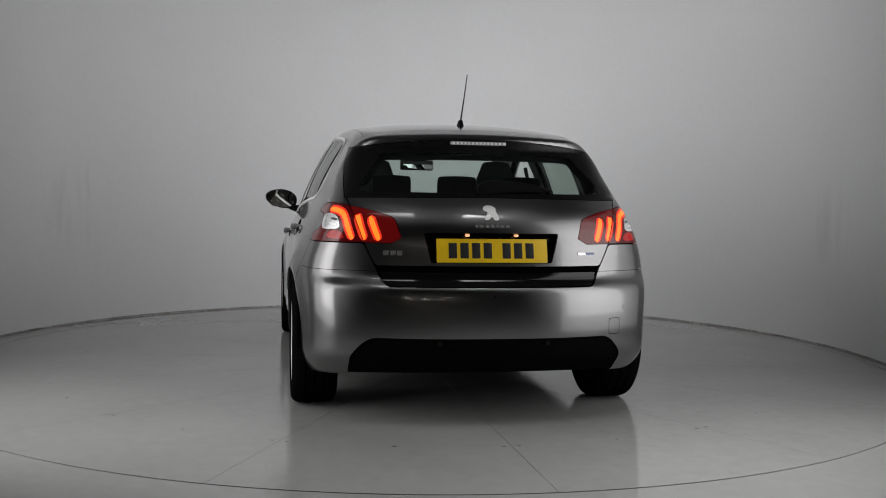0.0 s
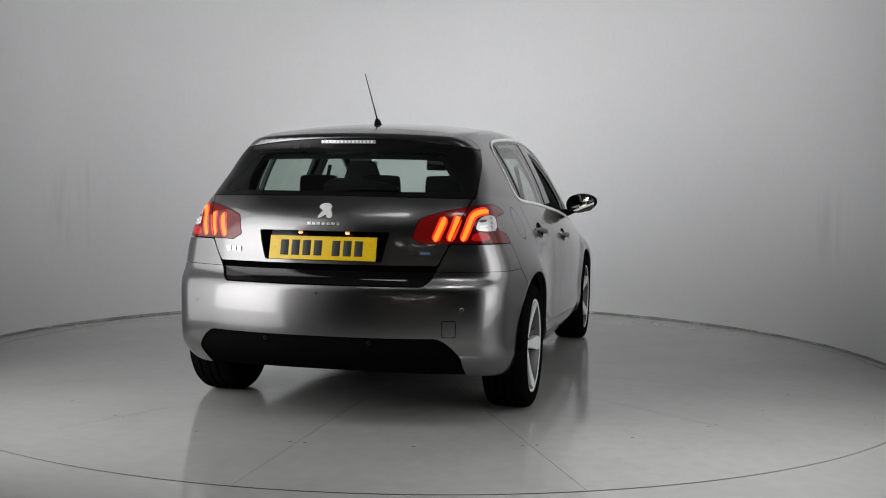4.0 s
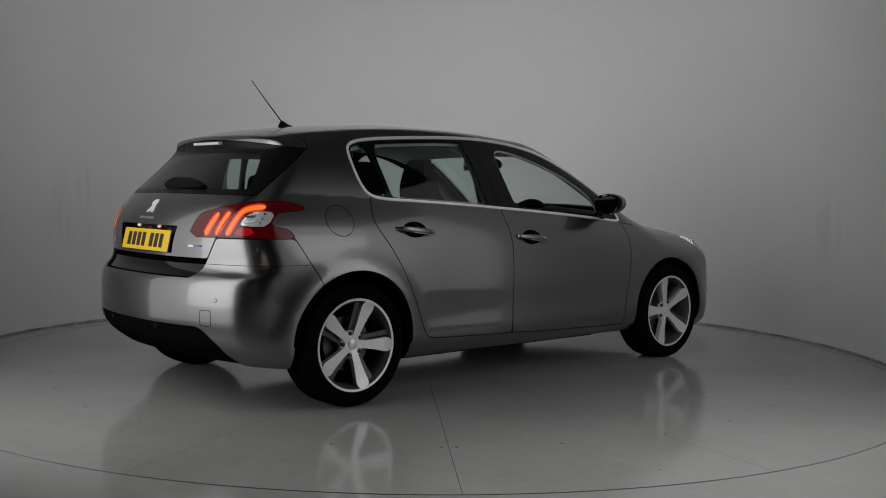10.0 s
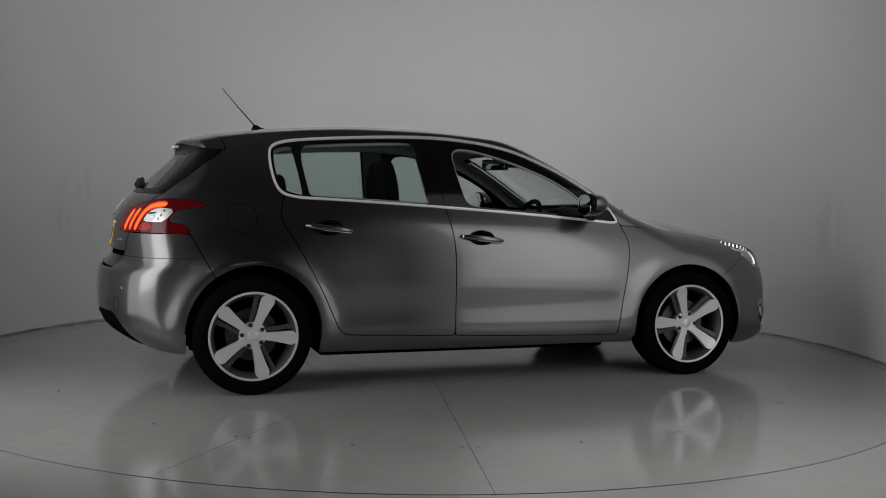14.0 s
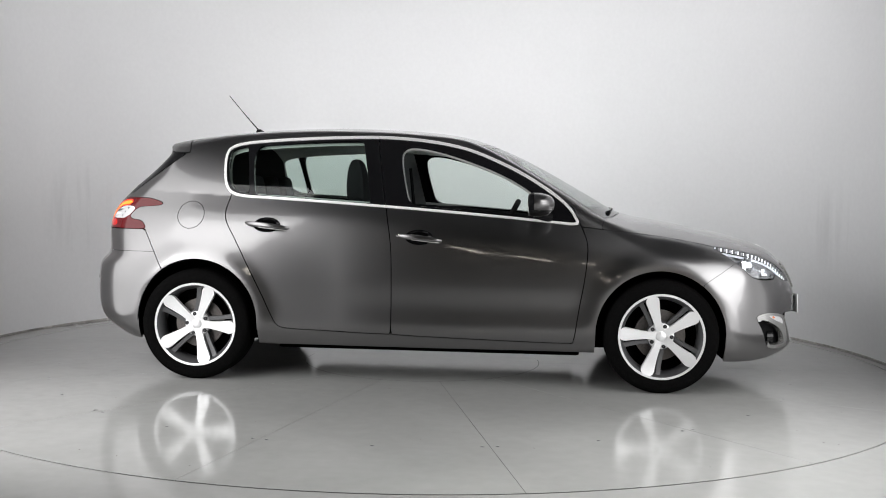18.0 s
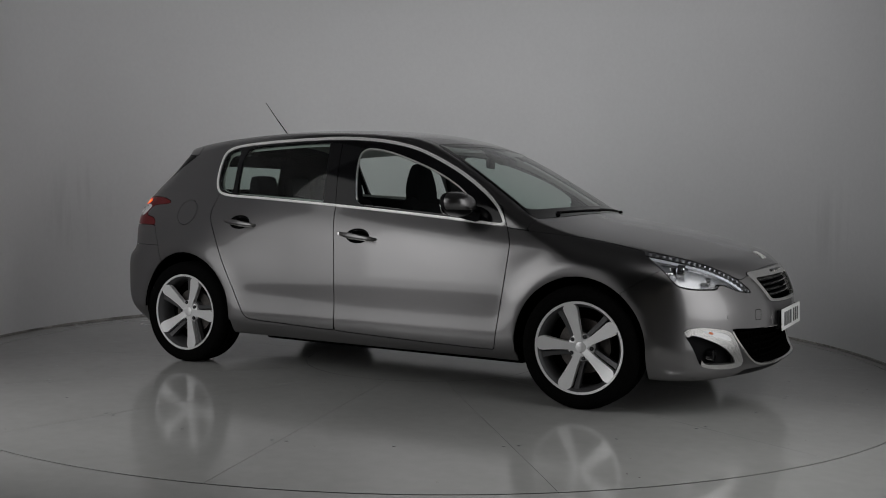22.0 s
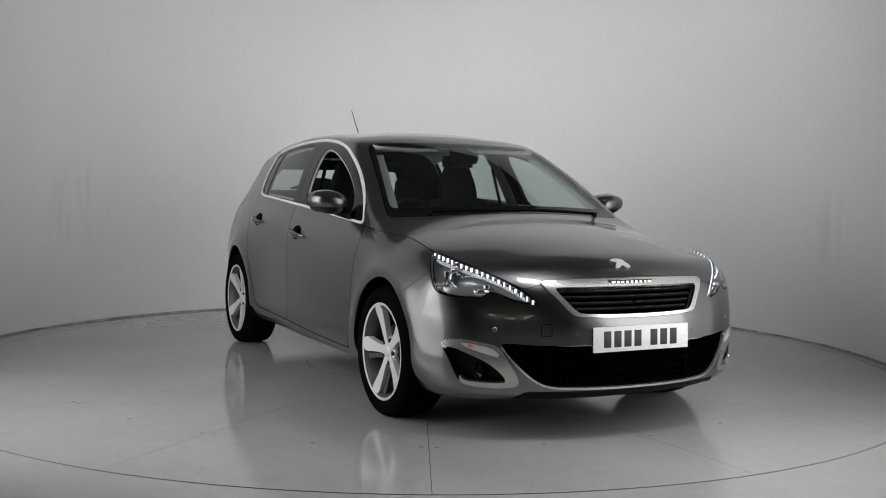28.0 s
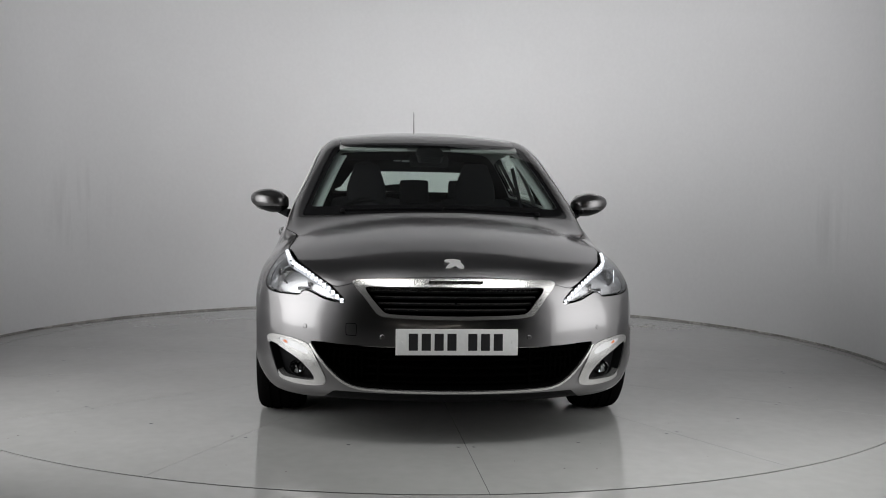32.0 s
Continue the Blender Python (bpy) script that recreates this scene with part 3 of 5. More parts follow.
HANDLES = {"front": (-0.035, 0.834), "rear": (-0.905, 0.888)}


def F_side(outline, gate=0.4):
    return lambda v: np.where(np.abs(v[:, 1]) > gate, outline_distance(outline, v[:, 0], v[:, 2]), 1.0)


def F_back(outline):
    return lambda v: np.where(v[:, 0] < -1.4, outline_distance(outline, 0.75 * np.abs(v[:, 1]) + 0.66 * v[:, 0], v[:, 2]), 1.0)


def F_lamp(outline):
    return lambda v: np.where(v[:, 0] > 1.4, outline_distance(outline, 0.75 * np.abs(v[:, 1]) - 0.66 * v[:, 0], v[:, 2]), 1.0)


def F_front(outline, sign=1):
    return lambda v: np.where(v[:, 0] * sign > 1.4, outline_distance(outline, v[:, 1], v[:, 2]), 1.0)


f_dlo, f_opening, f_rear_pane, f_quarter = F_side(DLO), F_side(OPENING), F_side(REAR_PANE), F_side(QUARTER_PANE)
f_fdoor, f_rdoor, f_flap = F_side(FRONT_DOOR, 0.6), F_side(REAR_DOOR, 0.6), F_side(FLAP, 0.6)
f_tail, f_head, f_fog = F_back(TAIL_LAMP), F_lamp(HEAD_LAMP), F_lamp(FOG)
f_grille, f_grille_in, f_intake, f_bay = F_front(GRILLE), F_front(GRILLE_IN), F_front(INTAKE), F_front(PLATE_BAY, -1)


def f_arch(v):
    a = np.hypot(v[:, 0] - 1.303, (v[:, 2] - 0.322)) - 0.353
    b = np.hypot(v[:, 0] + 1.302, (v[:, 2] - 0.338)) - 0.353
    low = v[:, 2] - 0.33
    a = np.where(low < 0, np.abs(v[:, 0] - 1.303) - 0.353, a)
    b = np.where(low < 0, np.abs(v[:, 0] + 1.302) - 0.353, b)
    return np.where(np.abs(v[:, 1]) > 0.45, np.minimum(a, b), 1.0)


def f_bonnet(v):
    return np.maximum(np.maximum(bonnet_edge(v[:, 0]) - v[:, 2], 1.124 - 0.23 * v[:, 1] ** 2 - v[:, 0]), 0.6 - v[:, 2])


def screen_s(v):
    return v[:, 0] + 0.23 * v[:, 1] ** 2


SCREEN = rounded([(-0.50, 0.352), (0.0, 0.348), (0.50, 0.352), (0.552, 0.368), (0.60, 0.57), (0.70, 1.03), (0.712, 1.085), (0.70, 1.119), (0.0, 1.119), (-0.70, 1.119), (-0.712, 1.085), (-0.70, 1.03), (-0.60, 0.57), (-0.552, 0.368)], 1)
SCREEN_IN = rounded([(-0.49, 0.39), (0.0, 0.384), (0.49, 0.39), (0.53, 0.405), (0.578, 0.60), (0.668, 0.985), (0.672, 1.02), (0.64, 1.036), (0.0, 1.04), (-0.64, 1.036), (-0.672, 1.02), (-0.668, 0.985), (-0.578, 0.60), (-0.53, 0.405)], 1)


def f_screen(v):
    return np.where((v[:, 0] > 0) & (v[:, 2] > 0.8), outline_distance(SCREEN, v[:, 1], screen_s(v)), 1.0)


def f_screen_in(v):
    return np.where((v[:, 0] > 0) & (v[:, 2] > 0.8), outline_distance(SCREEN_IN, v[:, 1], screen_s(v)), 1.0)


def f_back_glass(v):
    x, y, z = v[:, 0], np.abs(v[:, 1]), v[:, 2]
    return np.maximum.reduce([z - 1.345 + 0.12 * y * y, 1.066 - 0.012 * y - z, (x + 1.752 - (z - 1.066) * 1.32) * 0.6, x + 1.3])


BACK_PANE = rounded([(0.0, 1.28), (0.44, 1.276), (0.482, 1.268), (0.49, 1.25), (0.60, 1.105), (0.598, 1.09), (0.57, 1.086), (0.0, 1.084), (-0.57, 1.086), (-0.598, 1.09), (-0.60, 1.105), (-0.49, 1.25), (-0.482, 1.268), (-0.44, 1.276)], 1)
f_back_pane = F_front(BACK_PANE, -1)


def f_spoiler(v):
    x, y, z = v[:, 0], np.abs(v[:, 1]), v[:, 2]
    return np.maximum.reduce([x + 1.432 + 0.075 * np.clip(1 - (y / 0.61) ** 2, 0, 1), 1.345 - 0.12 * y * y - z, 1.2 - z])


def f_gate(v):
    x, y, z = v[:, 0], np.abs(v[:, 1]), v[:, 2]
    return np.maximum.reduce([y - gate_edge(z), 0.748 - z, z - 1.066 + 0.012 * y, x + 1.6])


def f_gate_strip(v):
    x, y, z = v[:, 0], np.abs(v[:, 1]), v[:, 2]
    return np.maximum.reduce([y - 0.485 - (z - 0.665) * 0.8, 0.668 - z, z - 0.722, x + 1.6])


def f_shelf(v):
    """The dark step between tailgate and bumper."""
    x, y, z = v[:, 0], np.abs(v[:, 1]), v[:, 2]
    return np.maximum.reduce([y - gate_edge(z) - 0.004, z - 0.75, 0.655 + 0.075 * smooth_step(y, 0.47, 0.56) - z, x + 1.6])


def f_rear_bumper(v):
    x, y, z = v[:, 0], np.abs(v[:, 1]), v[:, 2]
    return np.maximum.reduce([x + 1.509 + np.maximum(z - 0.627, 0) * 0.549, z - 0.851, np.where(z > 0.74, gate_edge(z) + 0.002 - y, -1.0)])


def f_diffuser(v):
    x, y, z = v[:, 0], np.abs(v[:, 1]), v[:, 2]
    return np.maximum.reduce([z - 0.425 + 7.0 * np.maximum(y - 0.53, 0) ** 2, y - 0.645, x + 1.5])


def f_front_bumper(v):
    x, z = v[:, 0], v[:, 2]
    return np.maximum(1.527 + np.maximum(z - 0.607, 0) * 1.52 - x, z - bonnet_edge(x))


def f_sill(v):
    return np.maximum(v[:, 2] - 0.2745 + 0.022 * (v[:, 0] + 0.188), np.abs(v[:, 0]) - 1.2)


def f_under(v):
    return v[:, 2] - floor_line(v[:, 0]) - 0.012


def f_roof(v):
    x, y, z = v[:, 0], np.abs(v[:, 1]), v[:, 2]
    return np.maximum.reduce([y - 0.545 + 0.02 * smooth_step(x, -0.2, 0.3), 1.28 - z, -1.52 - x, x - 0.6])


def f_fender(v):
    x, z = v[:, 0], v[:, 2]
    return np.maximum.reduce([0.82 - x, z - bonnet_edge(x), x - 1.527 - np.maximum(z - 0.607, 0) * 1.52])


def out(f, gap=0.0027):
    return lambda v: gap - f(v)


def inn(f, gap=0.0027):
    return lambda v: f(v) + gap


def handle_hole(v):
    d = [np.hypot((v[:, 0] - cx) / 0.078, (v[:, 2] - cz) / 0.042) - 1 for cx, cz in HANDLES.values()]
    return np.where(np.abs(v[:, 1]) > 0.7, np.minimum(*d) * 0.05, 1.0)


def take(source, *fields):
    v, f = source
    for q in fields:
        v, f = cut(v, f, q(v))
    return v, f


def skin(name, vf, mat, parent, label="", rim=0.012, lift=0.0, flip=False):
    """A panel with its edge folded inwards; its shading follows the body surface."""
    v, f = vf
    if not len(f):
        return None
    n = field_normals(v)
    if lift:
        v = v + n * lift
    e = np.concatenate([f[:, [0, 1]], f[:, [1, 2]], f[:, [2, 0]]])
    key = np.sort(e, 1)
    _, first, count = np.unique(key[:, 0].astype(np.int64) * len(v) + key[:, 1], return_index=True, return_counts=True)
    edge = e[first[count == 1]]
    normals = n
    if rim and len(edge):
        used, back = np.unique(edge, return_inverse=True)
        back = back.reshape(-1, 2)
        m, k = len(v), len(used)
        v = np.concatenate([v, v[used], v[used] - n[used] * rim])
        a, b = m + back[:, 0], m + back[:, 1]
        f = np.concatenate([f, np.stack([b, a, a + k], 1), np.stack([b, a + k, b + k], 1)])
        normals = np.concatenate([n, np.zeros((2 * k, 3))])
    if flip:
        v, f, normals = v * np.array([1, -1, 1]), f[:, ::-1], normals * np.array([1, -1, 1])
    v = v + np.array(OFFSET)
    ob = mesh_object(name, v, f, mat, parent, label)
    ob.data.normals_split_custom_set_from_vertices([tuple(q) for q in normals.tolist()])
    return ob


def both(name, vf, mat, label="", parent=None, **kw):
    """The right panel and its mirror image on the left."""
    return skin(name, vf, mat, parent or car, label, **kw), skin(name, vf, mat, parent or car, label, flip=True, **kw)


ARCH = out(f_arch, 0.0)
UNDER = out(f_under, 0.0)
not_dlo = out(f_dlo, 0.001)
both("front_door", take(RIGHT, inn(f_fdoor), not_dlo, out(handle_hole, 0.0), ARCH), M_PAINT, "grey painted front door panel")
both("rear_door", take(RIGHT, inn(f_rdoor), not_dlo, out(handle_hole, 0.0), ARCH), M_PAINT, "grey painted rear door panel")
fender_patch = take(RIGHT, inn(f_fender, 0.001), out(f_fdoor), ARCH, out(f_head, 0.003), UNDER, out(f_sill, 0.001))
both("front_wing", fender_patch, M_PAINT)
both("sill", take(RIGHT, inn(f_sill), ARCH, UNDER), M_PAINT, "grey painted sill below the doors", lift=-0.012)
side = take(RIGHT, out(f_fdoor), out(f_rdoor), not_dlo, out(f_fender), out(f_sill), ARCH, UNDER, out(f_bonnet, 0.001), out(f_screen), out(f_front_bumper), out(f_rear_bumper), out(f_gate), out(f_shelf), out(f_back_glass), out(f_spoiler), out(f_tail, 0.003), out(f_roof, 0.0012))
skin("body_side", take(side, out(f_flap, 0.0022)), M_PAINT, car, "grey roof rail, pillar and rear quarter panel")
skin("body_side", side, M_PAINT, car, "grey roof rail, pillar and rear quarter panel", flip=True)
skin("fuel_flap", take(side, inn(f_flap, 0.0012)), M_PAINT, car, "round fuel filler flap")
WHOLE = (BASE_V, BASE_F)
skin("roof", take(WHOLE, inn(f_roof, 0.0012), out(f_screen), out(f_spoiler)), M_PAINT, car, "grey painted roof skin")
skin("bonnet", take(WHOLE, inn(f_bonnet, 0.001), out(f_grille, 0.004), out(f_head, 0.003)), M_PAINT, car, "grey painted bonnet")
f_lip = lambda v: np.maximum(v[:, 2] - 0.226 + 0.9 * np.maximum(np.abs(v[:, 1]) - 0.52, 0), 1.6 - v[:, 0])
# bumper's bottom edge made black in place of the shade on it
skin("lower_lip", take(WHOLE, inn(f_front_bumper), ARCH, UNDER, f_lip, out(f_fog, 0.001)), M_BLACK, car, "lower front bumper edge blackened for its shade", lift=-0.004)
skin("front_bumper", take(WHOLE, inn(f_front_bumper), ARCH, UNDER, out(f_lip, 0.001), out(f_grille, 0.001), out(f_intake, 0.001), out(f_fog, 0.001), out(f_head, 0.003)), M_PAINT, car, "grey painted front bumper", rim=0.02)
bumper = take(WHOLE, inn(f_rear_bumper), ARCH, UNDER, out(f_shelf, 0.0), out(f_diffuser, 0.001), out(f_tail, 0.003))
crease = lambda v: v[:, 2] - 0.7235
skin("rear_bumper", take(bumper, inn(crease, 0.0012)), M_PAINT, car, "grey painted rear bumper")
skin("bumper_corner", take(bumper, out(crease, 0.0012), lambda v: v[:, 1]), M_PAINT, car)
skin("bumper_corner", take(bumper, out(crease, 0.0012), lambda v: v[:, 1]), M_PAINT, car, flip=True)
skin("diffuser", take(WHOLE, inn(f_diffuser, 0.001), ARCH, UNDER), M_TYRE, car, "black plastic rear bumper insert", lift=-0.008)
gate = take(WHOLE, inn(f_gate, 0.0025))
skin("tailgate", take(gate, out(f_tail, 0.003), out(f_bay, 0.0)), M_PAINT, car, "grey painted tailgate")
skin("tailgate_strip", take(WHOLE, inn(f_gate_strip, 0.0)), M_BLACK_GLOSS, car, "dark strip under the tailgate", lift=-0.012)
skin("tail_spoiler", take(WHOLE, inn(f_spoiler)), M_PAINT, car, "grey painted spoiler over the rear window", rim=0.02)
back_glass = take(WHOLE, inn(f_back_glass, 0.001))
skin("rear_window_surround", take(back_glass, out(f_back_pane, 0.0)), M_BLACK_SATIN, car, "gloss black rear window surround")
skin("rear_window", take(back_glass, f_back_pane), M_GLASS, car, "tinted rear window", rim=0, lift=-0.001)
screen = take(WHOLE, inn(f_screen, 0.002))
skin("windscreen_surround", take(screen, out(f_screen_in, 0.0)), M_BLACK_GLOSS, car, "black windscreen edge and scuttle")
skin("windscreen", take(screen, f_screen_in), M_WINDSCREEN, car, "clear laminated windscreen", rim=0, lift=-0.001)

split = lambda v: (v[:, 0] + 0.23 + (v[:, 2] - 0.99) * 0.184)
dlo = take(RIGHT, f_dlo)
ring = take(dlo, lambda v: -(f_dlo(v) + 0.0135))
both("window_trim", take(ring, inn(split, 0.001)), M_SATIN, "satin chrome window trim", lift=0.004, rim=0.01)
both("window_trim", take(ring, out(split, 0.001)), M_SATIN, "satin chrome window trim", lift=0.004, rim=0.01)
frame_patch = take(dlo, lambda v: f_dlo(v) + 0.0135, out(f_opening, 0.0), out(f_rear_pane, 0.0), out(f_quarter, 0.0))
both("rear_window_frame", take(frame_patch, inn(split, 0.0018)), M_BLACK_GLOSS, "gloss black door pillar and window frame", lift=-0.003, rim=0.02)
both("front_window_frame", take(frame_patch, out(split, 0.0018)), M_BLACK_GLOSS, "gloss black door pillar and window frame", lift=-0.003, rim=0.02)
both("rear_door_window", take(dlo, f_rear_pane), M_GLASS, "green tinted rear door window", lift=-0.006, rim=0)
both("quarter_window", take(dlo, f_quarter), M_GLASS, "green tinted quarter window", lift=-0.006, rim=0)
# light on the window seal's edge put into a pale grey colour
M_SEAL = material("lit_window_channel", (0.55, 0.55, 0.54), 0.35, 0.6, grain=0.05, scale=60)
skin("window_channel", take(dlo, f_opening, lambda v: np.maximum(-(f_opening(v) + 0.007), 1.03 - 0.07 * v[:, 0] - v[:, 2])), M_SEAL, car, "lit edge of the open front window's seal, in pale grey", lift=-0.008, rim=0.012)
skin("front_door_window", take(dlo, f_opening), M_GLASS, car, "green tinted front door window", lift=-0.008, rim=0, flip=True)

# dark shell behind the shut lines, cut away where glass, lamps and grilles are
shell = take(WHOLE, out(f_dlo, -0.02), out(f_screen, -0.02), out(f_back_glass, -0.02), out(f_tail, -0.02), out(f_head, -0.01), out(f_grille, 0.0), out(f_intake, 0.0), out(f_fog, 0.0), ARCH, out(f_bay, 0.0), out(f_gate_strip, 0.0))
skin("inner_shell", shell, M_SHUT, car, "dark inner body behind the panel gaps", rim=0, lift=-0.02)


# ---- wheels ----
def wheel(x, z, angle, flip):
    """One wheel, built facing the car's right (towards -y), turned by angle about its axle."""
    w = new("wheel")
    w.parent = car
    tagged(w, "black tyre on a five-spoke machined alloy wheel")
    w.matrix_local = Matrix.Translation(Vector((x, -0.782 if not flip else 0.782, z)) + OFFSET) @ Matrix.Rotation(0 if not flip else math.pi, 4, "Z") @ Matrix.Rotation(radians(-angle), 4, "Y")
    bm = bmesh.new()
    prof = [(0.232, -0.098), (0.240, -0.106), (0.262, -0.113), (0.285, -0.112), (0.300, -0.104), (0.309, -0.092), (0.3145, -0.074), (0.316, -0.05)]
    groove = []
    for c in (-0.045, 0.0, 0.045):
        groove += [(0.316, c - 0.006), (0.309, c - 0.005), (0.309, c + 0.005), (0.316, c + 0.006)]
    prof = prof[:-1] + groove + [(r, -h) for r, h in reversed(prof[:-1])]
    lathe(bm, prof, "y", 72)
    part("tyre", bm, M_TYRE, w, sharp=50)
    bm = bmesh.new()
    lathe(bm, [(0.218, 0.09), (0.205, 0.05), (0.2, -0.03), (0.212, -0.085), (0.2225, -0.098), (0.2225, -0.101), (0.236, -0.1045), (0.2385, -0.100), (0.2345, -0.092)], "y", 72)
    part("rim", bm, M_ALLOY_DARK, w)
    bm = bmesh.new()
    lathe(bm, [(0.2235, -0.1005), (0.2245, -0.1035), (0.2355, -0.1055), (0.237, -0.1035)], "y", 72)
    part("rim_edge", bm, M_ALLOY, w, "bright machined rim edge")
    bm = bmesh.new()
    lathe(bm, [(0.001, -0.050), (0.062, -0.052), (0.078, -0.045), (0.084, -0.02), (0.07, 0.0)], "y", 40)
    part("hub", bm, M_ALLOY_DARK, w)
    spoke_mesh = side_mesh = bolt = None
    for k in range(5):
        turn = Matrix.Rotation(radians(-72 * k), 4, "Y")
        if spoke_mesh is None:
            bm = bmesh.new()
            prof = [(0.02, 0.020, -0.068), (0.05, 0.0185, -0.073), (0.10, 0.0225, -0.079), (0.15, 0.029, -0.085), (0.195, 0.0365, -0.0935), (0.212, 0.034, -0.0985), (0.228, 0.020, -0.1035)]
            lo, hi = [], []
            for r, h, y in prof:
                hi.append([bm.verts.new((r, y, h * s)) for s in (-1, 1)])
                lo.append([bm.verts.new((r, y + 0.028, h * s * 1.02)) for s in (-1, 1)])
            for i in range(len(prof) - 1):
                bm.faces.new((hi[i][0], hi[i][1], hi[i + 1][1], hi[i + 1][0]))
                bm.faces.new((hi[i][1], lo[i][1], lo[i + 1][1], hi[i + 1][1]))
                bm.faces.new((hi[i][0], hi[i + 1][0], lo[i + 1][0], lo[i][0]))
            bmesh.ops.recalc_face_normals(bm, faces=bm.faces)
            s = part("spoke", bm, M_ALLOY, w, "broad machined silver spoke", sharp=30)
            spoke_mesh = s.data
            bm = bmesh.new()
            prof = [(0.050, 0.034, -0.054, 0.009), (0.10, 0.041, -0.060, 0.0105), (0.15, 0.0505, -0.068, 0.0115), (0.19, 0.060, -0.078, 0.013), (0.212, 0.067, -0.084, 0.017), (0.224, 0.073, -0.090, 0.022)]
            rows = []
            for r, c, y, h in prof:
                rows.append([bm.verts.new((r, y, c + h)), bm.verts.new((r, y, c - h)), bm.verts.new((r, y + 0.03, c - h)), bm.verts.new((r, y + 0.03, c + h))])
            for a, b in zip(rows, rows[1:]):
                for i in range(3):
                    bm.faces.new((a[i], a[(i + 1)], b[(i + 1)], b[i]))
                bm.faces.new((a[3], a[0], b[0], b[3]))
            sd = part("side_spoke", bm, M_ALLOY_DARK, w, "narrow grey painted spoke", sharp=30)
            side_mesh = sd.data
            bm = bmesh.new()
            lathe(bm, [(0.001, -0.0735), (0.009, -0.0735), (0.0112, -0.070), (0.0112, -0.05)], "y", 12, at=(0.0470, 0, 0.0342))
            bt = part("wheel_bolt", bm, M_INK, w)
            bolt = bt.data
        else:
            s, sd, bt = new("spoke", spoke_mesh), new("side_spoke", side_mesh), new("wheel_bolt", bolt)
            for o in (s, sd, bt):
                o.parent = w
            tagged(s, "broad machined silver spoke")
            tagged(sd, "narrow grey painted spoke")
        for o in (s, sd, bt):
            o.matrix_local = turn
    bm = bmesh.new()
    lathe(bm, [(0.0005, -0.0765), (0.02, -0.0755), (0.027, -0.072), (0.029, -0.066), (0.029, -0.05)], "y", 32)
    part("centre_cap", bm, M_ALLOY, w)
    bm = bmesh.new()
    lathe(bm, [(0.026, -0.0690), (0.060, -0.0675), (0.070, -0.063), (0.074, -0.05)], "y", 40)
    part("hub_face", bm, M_ALLOY, w, "machined silver hub face round the wheel bolts")
    bm = bmesh.new()
    lathe(bm, [(0.06, 0.0), (0.06, -0.012), (0.14, -0.012), (0.14, 0.012), (0.06, 0.012)], "y", 48)
    part("brake_disc", bm, M_IRON, w)
    bm = bmesh.new()
    lathe(bm, [(0.0005, 0.03), (0.198, 0.03), (0.205, 0.02)], "y", 32)
    part("dust_shield", bm, M_SHUT, w)
    return w


for x, z, a, flip in ((1.31, 0.314, 105, False), (-1.31, 0.314, 68, False), (1.31, 0.314, 80, True), (-1.31, 0.314, 30, True)):
    wheel(x, z, a, flip)
for sx in (1.303, -1.302):
    for sy in (-1, 1):
        bm = bmesh.new()
        rows = []
        for i in range(25):
            a = math.pi * i / 24
            c, s = math.cos(a), math.sin(a)
            rows.append([bm.verts.new((sx + r * c + OFFSET.x, sy * y + OFFSET.y, 0.33 + r * s)) for r, y in ((0.350, 0.875), (0.366, 0.84), (0.37, 0.55), (0.02, 0.55))])
        for a, b in zip(rows, rows[1:]):
            for k in range(3):
                bm.faces.new((a[k], b[k], b[k + 1], a[k + 1]))
        part("arch_liner", bm, M_SHUT, car, "black wheel arch liner")
bm = bmesh.new()
box(bm, -1.62 + OFFSET.x, 1.75 + OFFSET.x, -0.6, 0.6, 0.2, 0.26, 0.02)
# lower box added between the axles to block light under the car
box(bm, -0.90 + OFFSET.x, 0.88 + OFFSET.x, -0.60, 0.60, 0.15, 0.22, 0.02)
part("underbody", bm, M_SHUT, car, "black underbody with an added box that blocks light")


# ---- lamps, grilles, plates and trim ----
def cpart(name, bm, mat, label="", parent=None, **kw):
    """A detail of the car, built in the car's own numbers."""
    ob = part(name, bm, mat, parent or car, label, **kw)
    if parent is None or parent.location.length < 1e-6:
        ob.location = OFFSET
    return ob


def meet(a, b):
    """Where the way from a (outside) to b (inside) meets the body."""
    a, b = np.array(a, float), np.array(b, float)
    lo, hi = 0.0, 1.0
    for _ in range(3):
        k = np.linspace(lo, hi, 40)
        f = body_field(a + (b - a) * k[:, None])
        i = max(int(np.argmax(f < 0)), 1)
        lo, hi = k[i - 1], k[i]
    return a + (b - a) * hi


def nose_x(y, z):
    return meet((2.6, y, z), (1.2, y, z))[0]


def tail_x(y, z):
    return meet((-2.6, y, z), (-1.2, y, z))[0]


def side_y(x, z):
    return -meet((x, -1.3, z), (x, 0, z))[1]


def top_z(x, y):
    return meet((x, y, 1.8), (x, y, 0.5))[2]


def in_back(points, times=1):
    return F_back(rounded(points, times))


def in_lamp(points, times=1):
    return F_lamp(rounded(points, times))


def band(line, half):
    """An outline of even width along a line."""
    p = np.array(line, float)
    d = np.gradient(p, axis=0)
    n = np.stack([-d[:, 1], d[:, 0]], 1) / np.linalg.norm(d, axis=1)[:, None]
    return np.concatenate([p + n * half, (p - n * half)[::-1]])


